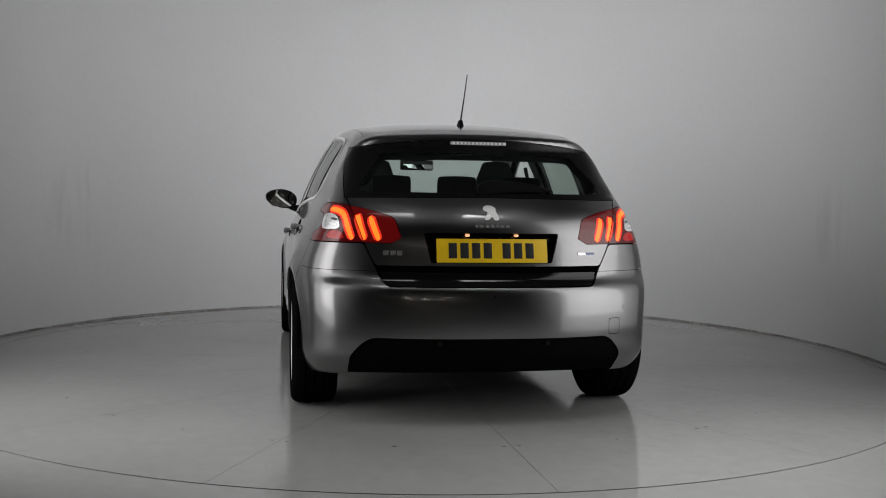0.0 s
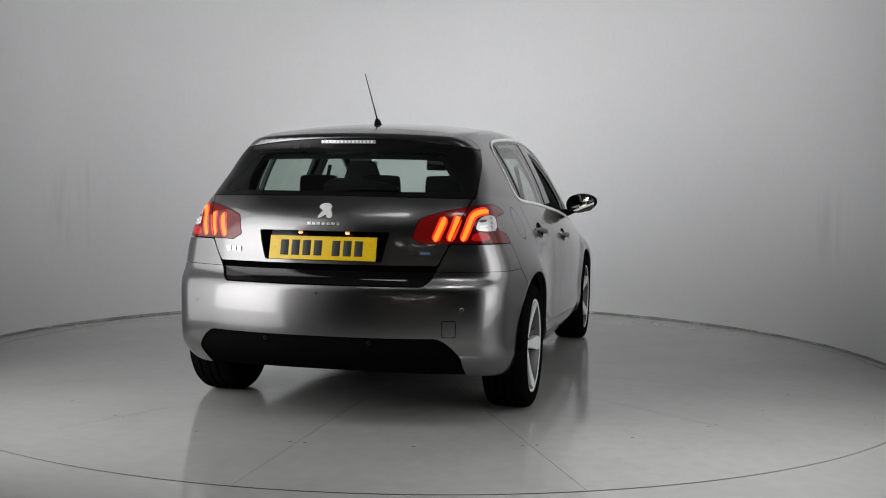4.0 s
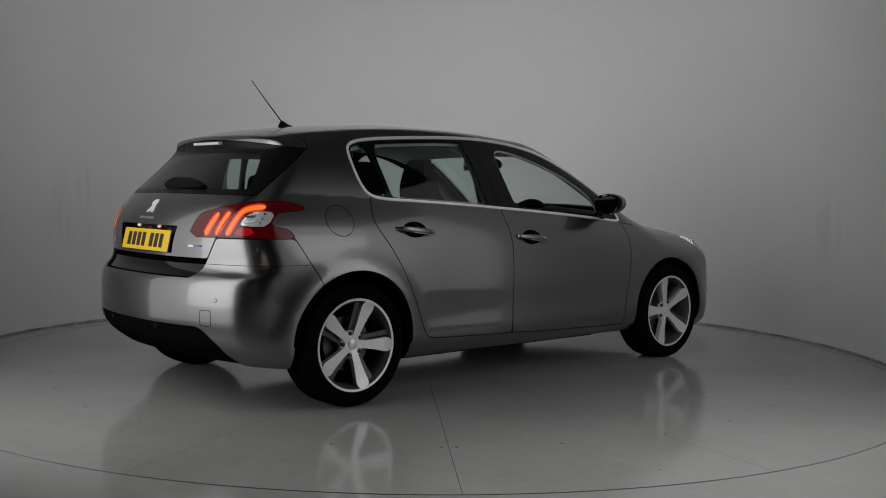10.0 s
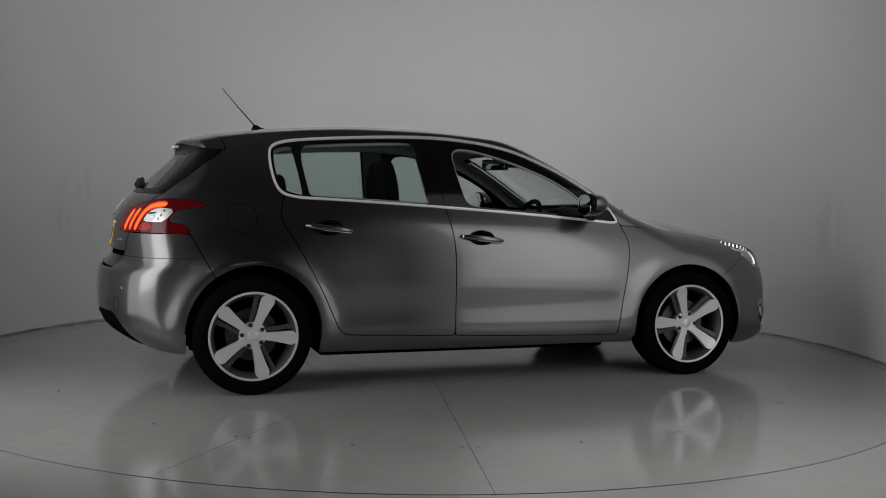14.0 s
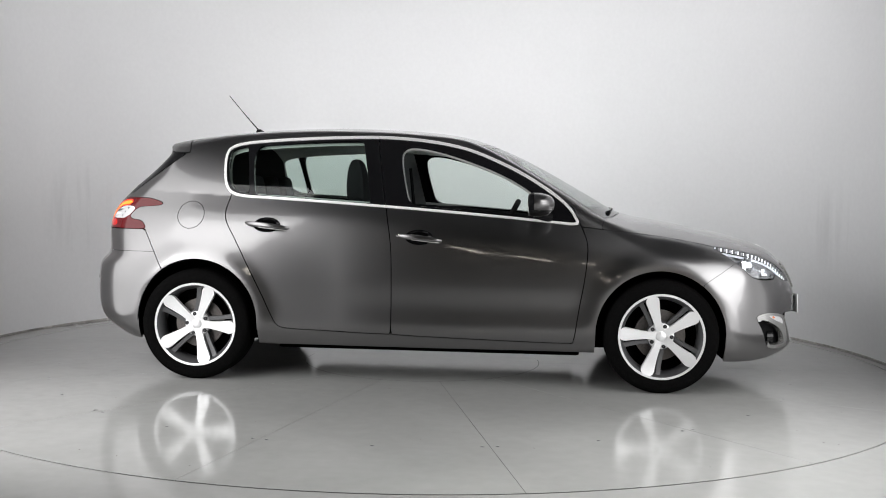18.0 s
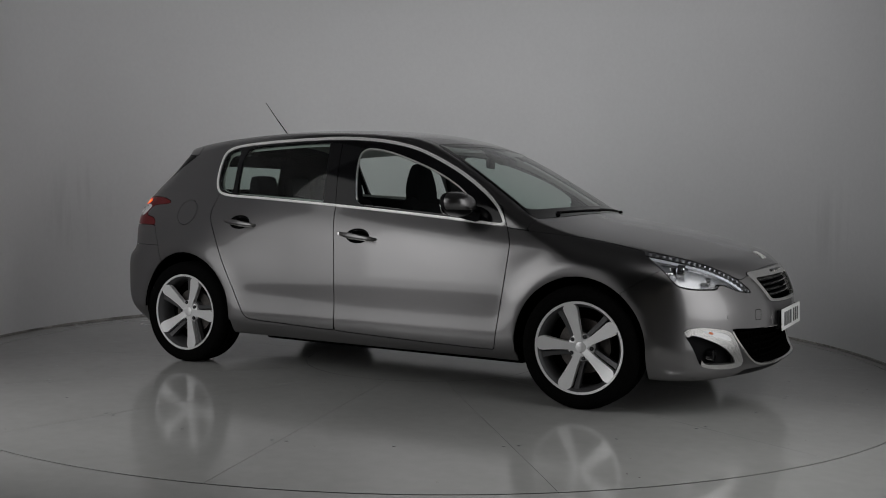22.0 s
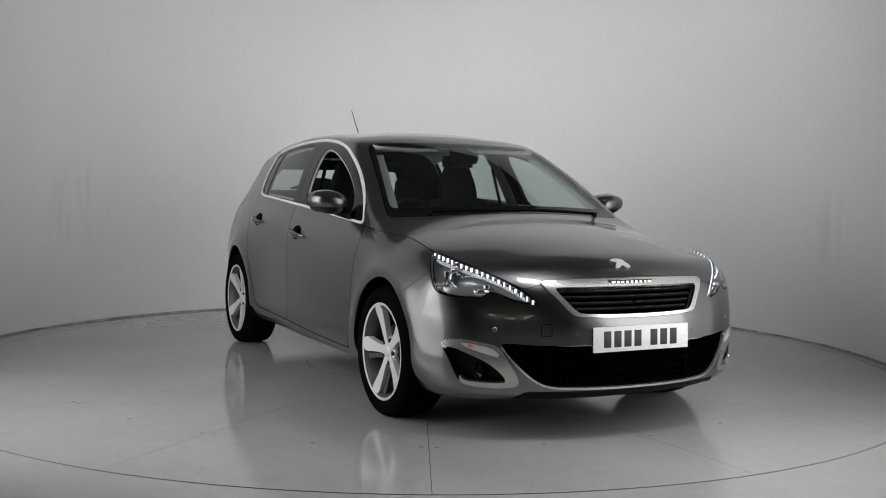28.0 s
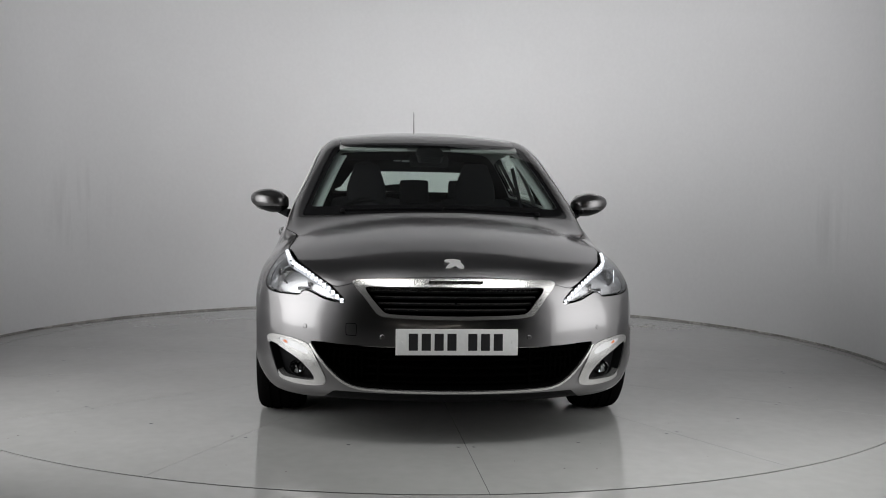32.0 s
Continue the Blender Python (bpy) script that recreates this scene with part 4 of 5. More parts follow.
# tail lamps: inner half on the tailgate, outer half on the corner
M_RED_LIT = material("lit_red_lens", (0.05, 0.002, 0.003), 0.14, coat=0.2, emission=(1.0, 0.02, 0.012), power=0.13)
M_RED_HOT = material("glowing_red_lens", (0.2, 0.004, 0.005), 0.14, coat=0.3, emission=(1.0, 0.02, 0.012), power=0.45)
claw_lines = [[(-0.903, 0.862), (-0.875, 0.915), (-0.838, 0.975)], [(-0.841, 0.863), (-0.812, 0.92), (-0.775, 0.985)],
              [(-0.782, 0.864), (-0.757, 0.91), (-0.728, 0.962), (-0.702, 0.988), (-0.66, 1.0), (-0.605, 1.004)]]
f_claws = [in_back(band(c, 0.0105), 2) for c in claw_lines]
f_glows = [in_back(band(c, 0.019), 2) for c in claw_lines]
M_GLOW = material("lit_lamp_edge", (0.4, 0.02, 0.01), 0.3, emission=(1.0, 0.035, 0.012), power=1.5)
f_clear = in_back([(-0.715, 0.913), (-0.70, 0.945), (-0.675, 0.972), (-0.63, 0.984), (-0.56, 0.979), (-0.583, 0.912), (-0.64, 0.909)])
f_hot = in_back([(-0.75, 0.864), (-0.72, 0.905), (-0.655, 0.905), (-0.635, 0.868)])
lamp_all = take(RIGHT, f_tail)
gate_side = lambda v: np.abs(v[:, 1]) - gate_edge(v[:, 2])
for flip in (False, True):
    for name, half in (("inner_tail_lamp", inn(gate_side, 0.0022)), ("outer_tail_lamp", out(gate_side, 0.0022))):
        patch = take(lamp_all, half)
        rest = take(patch, *[out(c, 0.0) for c in f_glows], out(f_clear, 0.0), out(f_hot, 0.0))
        inner = name.startswith("inner")
        lens = skin(name, rest, M_RED_LIT if inner else M_RED, car, "red tail lamp lens with lit claw-shaped strips", flip=flip, rim=0.02)
        skin("lamp_bucket", patch, M_SHUT, lens, "dark lamp bucket", flip=flip, rim=0, lift=-0.03)
        for c, g in zip(f_claws, f_glows):
            got = take(patch, g)
            if len(got[1]) > 8:
                skin("lit_strip", take(got, out(c, 0.0)), M_GLOW, lens, "glowing red light strip", flip=flip, rim=0, lift=-0.001)
                got = take(patch, c)
                if len(got[1]) > 8:
                    skin("strip_core", got, M_CLAW, lens, "bright orange core of the strip", flip=flip, rim=0, lift=-0.001)
        if not inner:
            skin("clear_lens", take(patch, f_clear), M_WHITE_LENS, lens, "clear ribbed reversing lens", flip=flip, rim=0)
            for c, mat in (([(-0.622, 0.912), (-0.612, 0.945), (-0.60, 0.985)], M_ALLOY_DARK), ([(-0.70, 0.930), (-0.66, 0.934), (-0.635, 0.935)], M_SATIN), ([(-0.69, 0.953), (-0.66, 0.957), (-0.63, 0.958)], M_ALLOY_DARK)):
                skin("lens_rib", take(patch, f_clear, in_back(band(c, 0.0055), 1)), mat, lens, "rib inside the clear lens", flip=flip, rim=0, lift=0.0015)
            skin("hot_lens", take(patch, f_hot), M_RED_HOT, lens, flip=flip, rim=0)

# head lamps
f_drl = in_lamp(band([(-0.50, 0.796), (-0.58, 0.778), (-0.66, 0.757), (-0.739, 0.735), (-0.80, 0.713), (-0.86, 0.686), (-0.92, 0.655), (-0.965, 0.626), (-0.985, 0.614)], 0.0062), 1)
head = take(RIGHT, inn(f_head, 0.0035))
M_DRL = material("lit_light_guide", (0.8, 0.82, 0.86), 0.25, emission=(0.9, 0.95, 1.0), power=0.15)
M_HOOD = material("led_hood_grey", (0.08, 0.08, 0.085), 0.3, 0.6)
M_REFLECTOR = material("lamp_reflector", (0.72, 0.73, 0.75), 0.12, 1.0)
M_HOUSING = material("silver_lamp_housing", (0.60, 0.60, 0.61), 0.2, 0.7, stain=0.1)
for flip in (False, True):
    sy = 1 if flip else -1
    cover = skin("headlamp", head, M_LENS, car, "clear headlamp cover over a dark projector housing", flip=flip, rim=0)
    skin("lamp_housing", head, M_HOUSING, cover, "dark lamp housing", flip=flip, rim=-0.052, lift=-0.055)
    skin("light_guide", take(head, f_drl), M_DRL, cover, "white daytime running light strip", flip=flip, rim=0.006, lift=-0.022)
    for i in range(20):
        s = i / 19
        q = -0.50 - 0.485 * s
        line = np.interp(-q, [0.50, 0.58, 0.66, 0.739, 0.80, 0.86, 0.92, 0.965, 0.985], [0.796, 0.778, 0.757, 0.735, 0.713, 0.686, 0.655, 0.626, 0.614])
        # on the surface where 0.75 y - 0.66 x = q at that height
        m = np.linspace(0, 1, 2000)
        px = 1.5 + 0.62 * m
        a = m[max(int(np.argmax(body_field(np.stack([px, (q + 0.66 * px) / 0.75, 0 * px + line], 1)) > 0)) - 1, 0)]
        px = 1.5 + 0.62 * a
        py = (q + 0.66 * px) / 0.75
        # a forward-facing cell sunk in a small hood
        cx, cy = px - 0.012, sy * (abs(py) - 0.006)
        bm = bmesh.new()
        ring = [(-0.0085, -0.0098), (0.0085, -0.0098), (0.0085, 0.0098), (-0.0085, 0.0098)]
        a4 = [bm.verts.new((cx + 0.012, cy + a, line + b)) for a, b in ring]
        b4 = [bm.verts.new((cx - 0.001, cy + a * 0.92, line + b * 0.92)) for a, b in ring]
        for k in range(4):
            bm.faces.new((a4[k], a4[(k + 1) % 4], b4[(k + 1) % 4], b4[k]))
        cpart("led_hood", bm, M_HOOD, parent=cover, smooth=False)
        bm = bmesh.new()
        box(bm, cx - 0.0012, cx - 0.0002, cy - 0.0072, cy + 0.0072, line - 0.0088, line + 0.0088)
        cpart("led", bm, M_LED, parent=cover)
    c = Vector((1.795, sy * 0.722, 0.703))
    bm = bmesh.new()
    lathe(bm, [(0.0005, 0.028), (0.012, 0.0265), (0.024, 0.02), (0.033, 0.006), (0.036, 0.0)], "x", 28, at=c)
    cpart("projector_lens", bm, M_LENS, parent=cover)
    bm = bmesh.new()
    lathe(bm, [(0.036, -0.005), (0.036, 0.006), (0.043, 0.008), (0.046, 0.0), (0.046, -0.03), (0.001, -0.03)], "x", 28, at=c)
    cpart("projector_ring", bm, M_REFLECTOR, "bright projector ring", parent=cover)
    bm = bmesh.new()
    box(bm, 1.735, 1.77, sy * 0.765 - 0.012, sy * 0.765 + 0.012, 0.672, 0.735, 0.006)
    cpart("reflector", bm, M_REFLECTOR, parent=cover)
    bm = bmesh.new()
    box(bm, 1.865, 1.905, sy * 0.655 - 0.03, sy * 0.655 + 0.03, 0.642, 0.66, 0.005)
    box(bm, 1.875, 1.90, sy * 0.63 - 0.012, sy * 0.63 + 0.012, 0.66, 0.682, 0.005)
    cpart("reflector", bm, M_REFLECTOR, parent=cover)

# grille
skin("grille_surround", take(WHOLE, f_grille, out(f_grille_in, 0.0)), M_BRIGHT, car, "satin chrome grille surround", lift=0.007, rim=0.03)
grille = skin("grille_back", take(WHOLE, f_grille_in), M_SHUT, car, "dark grille opening", lift=-0.075, rim=-0.075)


def bar_across(zc, y0, y1, thick, tall, depth, mat, name, parent, label="", n=24):
    bm = bmesh.new()
    rows = []
    for i in range(n + 1):
        y = y0 + (y1 - y0) * i / n
        x = nose_x(y, zc) - depth
        rows.append([bm.verts.new((x, y, zc + tall)), bm.verts.new((x + 0.004, y, zc)), bm.verts.new((x, y, zc - tall)), bm.verts.new((x - thick, y, zc - tall * 0.7)), bm.verts.new((x - thick, y, zc + tall * 0.7))])
    for a, b in zip(rows, rows[1:]):
        for k in range(5):
            bm.faces.new((a[k], a[(k + 1) % 5], b[(k + 1) % 5], b[k]))
    return cpart(name, bm, mat, label, parent=parent)


for zc, half in ((0.657, 0.372), (0.632, 0.352), (0.606, 0.332), (0.581, 0.308)):
    bar_across(zc, -half, half, 0.03, 0.0065, 0.026, M_BLACK, "slat", grille, "gloss black grille slat")
for zc, half in ((0.6605, 0.366), (0.6355, 0.346), (0.6095, 0.326), (0.5845, 0.302)):
    bar_across(zc, -half, half, 0.004, 0.0015, 0.019, M_BRIGHT, "slat_edge", grille, "thin chrome edge of a slat")
bm = bmesh.new()
rows = []
for i in range(13):
    y = -0.118 + 0.236 * i / 12
    x = nose_x(y, 0.70) + 0.009
    rows.append([bm.verts.new((x + dx, y, 0.697 + dz)) for dx, dz in ((-0.02, 0.010), (0.004, 0.009), (0.006, -0.007), (-0.02, -0.008))])
for a, b in zip(rows, rows[1:]):
    for k in range(4):
        bm.faces.new((a[k], a[(k + 1) % 4], b[(k + 1) % 4], b[k]))
slot = cpart("name_bar", bm, M_BLACK_GLOSS, "dark bar on the grille surround")
for k in range(9):
    y = -0.1 + 0.025 * k
    w = 0.014 if 0 < k < 8 else 0.02
    bm = bmesh.new()
    x = nose_x(y, 0.697) + 0.0155
    box(bm, x - 0.004, x, y - w / 2, y + w / 2, 0.692, 0.7015, 0.001)
    cpart("plain_bar", bm, M_CHROME, "plain chrome bar", parent=slot, smooth=False)

# lower intake
intake = skin("intake_back", take(WHOLE, f_intake), M_SHUT, car, "dark lower air intake", lift=-0.09, rim=-0.085)
for zc, half in ((0.402, 0.57), (0.368, 0.54), (0.334, 0.50), (0.300, 0.45), (0.268, 0.40)):
    bar_across(zc, -half, half, 0.02, 0.006, 0.060, M_SHUT, "slat", intake, "black intake slat")
for y in (-0.33, 0.33):
    bm = bmesh.new()
    box(bm, nose_x(y, 0.35) - 0.075, nose_x(y, 0.35) - 0.05, y - 0.006, y + 0.006, 0.25, 0.425)
    cpart("mullion", bm, M_SHUT, parent=intake)
for sy in (-1, 1):
    mesh_panel = bmesh.new()
    for i in range(7):
        for k in range(5):
            y = sy * (0.40 + 0.024 * i)
            zc = 0.412 - 0.03 * k
            if outline_distance(INTAKE, np.array([y]), np.array([zc]))[0] > -0.02:
                continue
            x = nose_x(y, zc) - 0.048
            box(mesh_panel, x - 0.01, x, y - 0.0035, y + 0.0035, zc - 0.013, zc + 0.013)
    ob = cpart("mesh", mesh_panel, M_SHUT, "black mesh at the end of the intake", parent=intake, smooth=False)
strip = take(WHOLE, lambda v: f_intake(v) - 0.0075, out(f_intake, -0.001), lambda v: v[:, 2] - 0.436 + 0.02 * np.abs(v[:, 1]))
skin("chrome_strip", strip, M_BRIGHT, car, "satin chrome strip under the intake", lift=0.005, rim=0.012)

# fog lamp bays
FOG_IN = [(-0.608, 0.412), (-0.64, 0.412), (-0.70, 0.395), (-0.80, 0.355), (-0.86, 0.31), (-0.885, 0.275), (-0.875, 0.262), (-0.72, 0.265), (-0.69, 0.275), (-0.65, 0.34)]
f_fog_in = in_lamp(FOG_IN)
f_lens = in_lamp([(-0.665, 0.436), (-0.74, 0.432), (-0.815, 0.418), (-0.852, 0.396), (-0.862, 0.372), (-0.80, 0.388), (-0.72, 0.412)])
f_amber = in_lamp([(-0.70, 0.430), (-0.735, 0.428), (-0.75, 0.408), (-0.715, 0.416)])
M_BLADE = material("satin_silver_blade", (0.58, 0.575, 0.565), 0.26, 0.9, grain=0.03, scale=60)
bay_all = take(RIGHT, f_fog)
for flip in (False, True):
    sy = 1 if flip else -1
    skin("fog_lamp_surround", take(bay_all, out(f_fog_in, 0.0), out(f_lens, 0.0), lambda v: np.minimum(0.75 * np.abs(v[:, 1]) - 0.66 * v[:, 0] + 0.68, 0.405 - v[:, 2])), M_BLADE, car, "satin silver blade round the fog lamp", flip=flip, lift=0.004, rim=0.03)
    skin("fog_bay", take(bay_all), M_BLACK, car, "dark fog lamp recess", flip=flip, lift=-0.045, rim=-0.04)
    lens = skin("indicator_lens", take(bay_all, f_lens), M_WHITE_LENS, car, "clear front indicator lens", flip=flip, lift=0.002, rim=0.01)
    skin("amber_bulb", take(bay_all, f_amber), M_AMBER, lens, "amber indicator bulb", flip=flip, lift=0.003, rim=0)
    c = Vector((1.93, sy * 0.684, 0.307))
    bm = bmesh.new()
    lathe(bm, [(0.034, -0.02), (0.034, 0.012), (0.028, 0.014), (0.026, 0.004)], "x", 24, at=c)
    ring_ob = cpart("fog_lamp", bm, M_BLACK_GLOSS, "round fog lamp")
    bm = bmesh.new()
    lathe(bm, [(0.0005, 0.012), (0.015, 0.010), (0.026, 0.003)], "x", 24, at=c)
    cpart("fog_lens", bm, M_LENS, parent=ring_ob)
    bm = bmesh.new()
    lathe(bm, [(0.0005, -0.016), (0.012, -0.012), (0.026, 0.0)], "x", 24, at=c)
    cpart("fog_reflector", bm, M_REFLECTOR, parent=ring_ob)


# number plates, their writing as plain bars
def number_plate(at, tilt, face, mat, label):
    bm = bmesh.new()
    box(bm, -0.003, 0.003, -0.26, 0.26, -0.0555, 0.0555, 0.0025)
    pl = cpart("number_plate", bm, mat, label)
    pl.matrix_local = Matrix.Translation(Vector(at) + OFFSET) @ Matrix.Rotation(radians(face), 4, "Z") @ Matrix.Rotation(radians(tilt), 4, "Y")
    y = -0.205
    for k in range(7):
        if k == 4:
            y += 0.034
        bm = bmesh.new()
        w = 0.039
        box(bm, 0.0025, 0.0036, y, y + w, -0.036, 0.036, 0.0004)
        ob = part("plain_bar", bm, M_INK, pl, "plain black bar")
        y += 0.0545
    for yy in (-0.235, 0.235):
        bm = bmesh.new()
        lathe(bm, [(0.0005, 0.0052), (0.004, 0.005), (0.0055, 0.003)], "x", 12, at=(0, yy, 0))
        part("screw", bm, mat, pl)
    return pl


bm = bmesh.new()
box(bm, 2.145, 2.168, -0.25, 0.25, 0.405, 0.503, 0.008)
cpart("plate_holder", bm, M_BLACK, "black plate holder")
number_plate((2.181, 0, 0.4545), -2, 0, M_WHITE_PLATE, "white front number plate with plain bars")
number_plate((-2.013, 0, 0.8215), -13, 180, M_YELLOW, "yellow rear number plate with plain bars")
skin("plate_bay", take(WHOLE, f_bay), M_BLACK_GLOSS, car, "gloss black number plate recess", lift=-0.052, rim=-0.050)
for y in (-0.115, 0.115):
    bm = bmesh.new()
    bmesh.ops.create_uvsphere(bm, u_segments=12, v_segments=8, radius=0.009)
    for w in bm.verts:
        w.co = Vector((-1.995 + w.co.x, y + 1.3 * w.co.y, 0.891 + 0.7 * w.co.z))
    cpart("plate_lamp", bm, M_WARM, "small lit number plate lamp")

# plain emblems
def emblem(name, outline, put, depth, label):
    bm = bmesh.new()
    plate_shape(bm, rounded(outline, 2).tolist(), 0.0, depth, put)
    return cpart(name, bm, M_SATIN, label)


figure = [(-0.032, 0.030), (-0.012, 0.036), (0.008, 0.034), (0.026, 0.022), (0.022, 0.006), (0.034, -0.012), (0.036, -0.032), (0.014, -0.034), (0.004, -0.014), (-0.012, -0.030), (-0.036, -0.034), (-0.024, -0.012), (-0.012, 0.004), (-0.038, 0.012)]
emblem("emblem", figure, lambda a, b, d: (tail_x(0, 0.994 + b) - d - 0.001, -a, 0.994 + b), 0.006, "plain chrome emblem on the tailgate")
emblem("emblem", figure, lambda a, b, d: (2.003 + (0.769 - (0.768 + b * 0.62)) * 1.35 + d * 0.7, a * 1.2, top_z(2.003 + (0.0 - b * 0.62) * 1.35, a) + d * 0.7 + 0.001), 0.006, "plain chrome emblem on the bonnet")
for z, y0, y1, mat, n in ((0.935, -0.08, 0.085, M_BRIGHT, 7), (0.808, 0.415, 0.505, M_BRIGHT, 3)):
    for k in range(n):
        a = y0 + (y1 - y0) * k / n
        w = (y1 - y0) / n * 0.78
        h = 0.0065 if n == 7 else 0.011
        bm = bmesh.new()
        plate_shape(bm, [(a, z - h), (a + w, z - h), (a + w, z + h), (a, z + h)], 0.0, 0.004, lambda p, q, d: (tail_x(p, q) - d - 0.0008, p, q))
        cpart("plain_bar", bm, mat, "plain chrome bar on the tailgate", smooth=False)
M_BLUE = material("blue_badge", (0.12, 0.17, 0.34), 0.3)
for y0, y1, mat in ((-0.418, -0.455, M_CHROME), (-0.458, -0.502, M_BLUE)):
    bm = bmesh.new()
    plate_shape(bm, [(y0, 0.803), (y1, 0.803), (y1, 0.813), (y0, 0.813)], 0.0, 0.004, lambda p, q, d: (tail_x(p, q) - d - 0.0008, p, q))
    cpart("plain_badge", bm, mat, smooth=False)

# third brake lamp, rear wiper, aerial
bm = bmesh.new()
box(bm, -1.672, -1.62, -0.138, 0.138, 1.319, 1.337, 0.006)
stop = cpart("high_stop_lamp", bm, M_WHITE_LENS, "clear high-level stop lamp under the spoiler")
for k in range(14):
    y = -0.124 + 0.0191 * k
    bm = bmesh.new()
    box(bm, -1.6745, -1.67, y - 0.0055, y + 0.0055, 1.322, 1.334, 0.001)
    cpart("lamp_cell", bm, M_SATIN, parent=stop)
bm = bmesh.new()
rows = []
for i in range(15):
    s = i / 14
    y = 0.045 - 0.36 * s
    zc = 1.105 + 0.012 * math.sin(s * 3.1) - 0.006 * s
    h = 0.036 * (1 - s) ** 0.6 * min(1, 0.35 + s * 6) + 0.006
    x = tail_x(y, zc)
    rows.append([bm.verts.new((x - dx, y, zc + dz * h)) for dx, dz in ((0.0, 1.0), (0.026, 0.8), (0.038, 0.1), (0.030, -0.7), (0.004, -1.0))])
for a, b in zip(rows, rows[1:]):
    for k in range(4):
        bm.faces.new((a[k], a[k + 1], b[k + 1], b[k]))
bm.faces.new(rows[0])
bm.faces.new(rows[-1])
cpart("rear_wiper", bm, M_BLACK, "black rear wiper arm")
bm = bmesh.new()
tube(bm, [(-1.19, 0, 1.47), (-1.29, 0.003, 1.58), (-1.387, 0.007, 1.692)], [0.0042, 0.003, 0.0022])
mast = cpart("aerial", bm, M_BLACK, "thin black roof aerial")
bm = bmesh.new()
rows = []
for x, w, h in ((-1.215, 0.010, 0.004), (-1.20, 0.016, 0.036), (-1.18, 0.018, 0.034), (-1.15, 0.015, 0.014), (-1.12, 0.006, 0.004)):
    zz = top_z(x, 0) - 0.001
    rows.append([bm.verts.new((x, -w, zz)), bm.verts.new((x, -w * 0.6, zz + h * 0.8)), bm.verts.new((x, 0, zz + h)), bm.verts.new((x, w * 0.6, zz + h * 0.8)), bm.verts.new((x, w, zz))])
for a, b in zip(rows, rows[1:]):
    for k in range(4):
        bm.faces.new((a[k], a[k + 1], b[k + 1], b[k]))
cpart("aerial_foot", bm, M_BLACK, parent=mast)

# front wipers on the scuttle
for y0, y1 in ((0.54, 0.03), (0.02, -0.50)):
    bm = bmesh.new()
    pts = []
    for i in range(9):
        y = y0 + (y1 - y0) * i / 8
        x = 1.078 - 0.23 * y * y + 0.008 * (1 - i / 8)
        pts.append((x, y, top_z(x, y) + 0.005))
    tube(bm, pts, 0.0042, 6)
    arm = cpart("front_wiper", bm, M_BLACK, "black front wiper")
    bm = bmesh.new()
    px, py, pz = pts[0] if y0 > 0.1 else pts[-1]
    lathe(bm, [(0.0005, 0.006), (0.010, 0.005), (0.013, -0.002), (0.013, -0.012)], "z", 14, at=(px + 0.012, py, pz))
    cpart("wiper_pivot", bm, M_BLACK, parent=arm)

# door mirrors
for sy in (-1, 1):
    bm = bmesh.new()
    bmesh.ops.create_uvsphere(bm, u_segments=32, v_segments=20, radius=1)
    for w in bm.verts:
        x, y, z = w.co
        p = Vector((math.copysign(abs(x) ** 0.8, x), math.copysign(abs(y) ** 0.85, y), math.copysign(abs(z) ** 0.85, z)))
        px = 0.605 + (0.108 if p.x > 0 else 0.046) * p.x
        taper = 1 - 0.22 * max(p.y, 0)
        w.co = Vector((px - 0.012 * p.y, sy * (0.915 + 0.108 * p.y), 1.027 + 0.066 * p.z * taper + 0.012 * p.y))
    geom = bm.verts[:] + bm.edges[:] + bm.faces[:]
    low = bm.copy()
    bmesh.ops.bisect_plane(bm, geom=geom, plane_co=(0, 0, 0.998), plane_no=(0, 0, 1), clear_inner=True)
    bmesh.ops.bisect_plane(low, geom=low.verts[:] + low.edges[:] + low.faces[:], plane_co=(0, 0, 0.998), plane_no=(0, 0, 1), clear_outer=True)
    bezel = bm.copy()
    bmesh.ops.bisect_plane(bm, geom=bm.verts[:] + bm.edges[:] + bm.faces[:], plane_co=(0.602, 0, 0), plane_no=(1, 0, 0), clear_inner=True)
    for shell_half in (bezel, low):
        bmesh.ops.bisect_plane(shell_half, geom=shell_half.verts[:] + shell_half.edges[:] + shell_half.faces[:], plane_co=(0.574, 0, 0), plane_no=(1, 0, 0), clear_inner=True)
    bmesh.ops.bisect_plane(bezel, geom=bezel.verts[:] + bezel.edges[:] + bezel.faces[:], plane_co=(0.602, 0, 0), plane_no=(1, 0, 0), clear_outer=True)
    cap = cpart("door_mirror", bm, M_PAINT, "grey door mirror with a black foot")
    cpart("mirror_bezel", bezel, M_BLACK, "black rim round the mirror glass", parent=cap)
    cpart("mirror_base", low, M_BLACK_GLOSS, "black lower mirror shell", parent=cap)
    bm = bmesh.new()
    outline = [(0.090 * math.copysign(abs(math.cos(a)) ** 0.7, math.cos(a)), 0.058 * math.copysign(abs(math.sin(a)) ** 0.7, math.sin(a))) for a in [2 * math.pi * k / 28 for k in range(28)]]
    plate_shape(bm, outline, 0.573, 0.579, lambda a, b, d: (d - 0.005 * a / 0.1, sy * (0.914 + a), 1.027 + b))
    cpart("mirror_glass", bm, M_MIRROR, "mirror glass", parent=cap)
    bm = bmesh.new()
    tube(bm, [(0.60, sy * 0.86, 0.975), (0.64, sy * 0.825, 0.962), (0.69, sy * 0.79, 0.955)], [0.02, 0.022, 0.028], 10)
    cpart("mirror_arm", bm, M_BLACK, parent=cap)

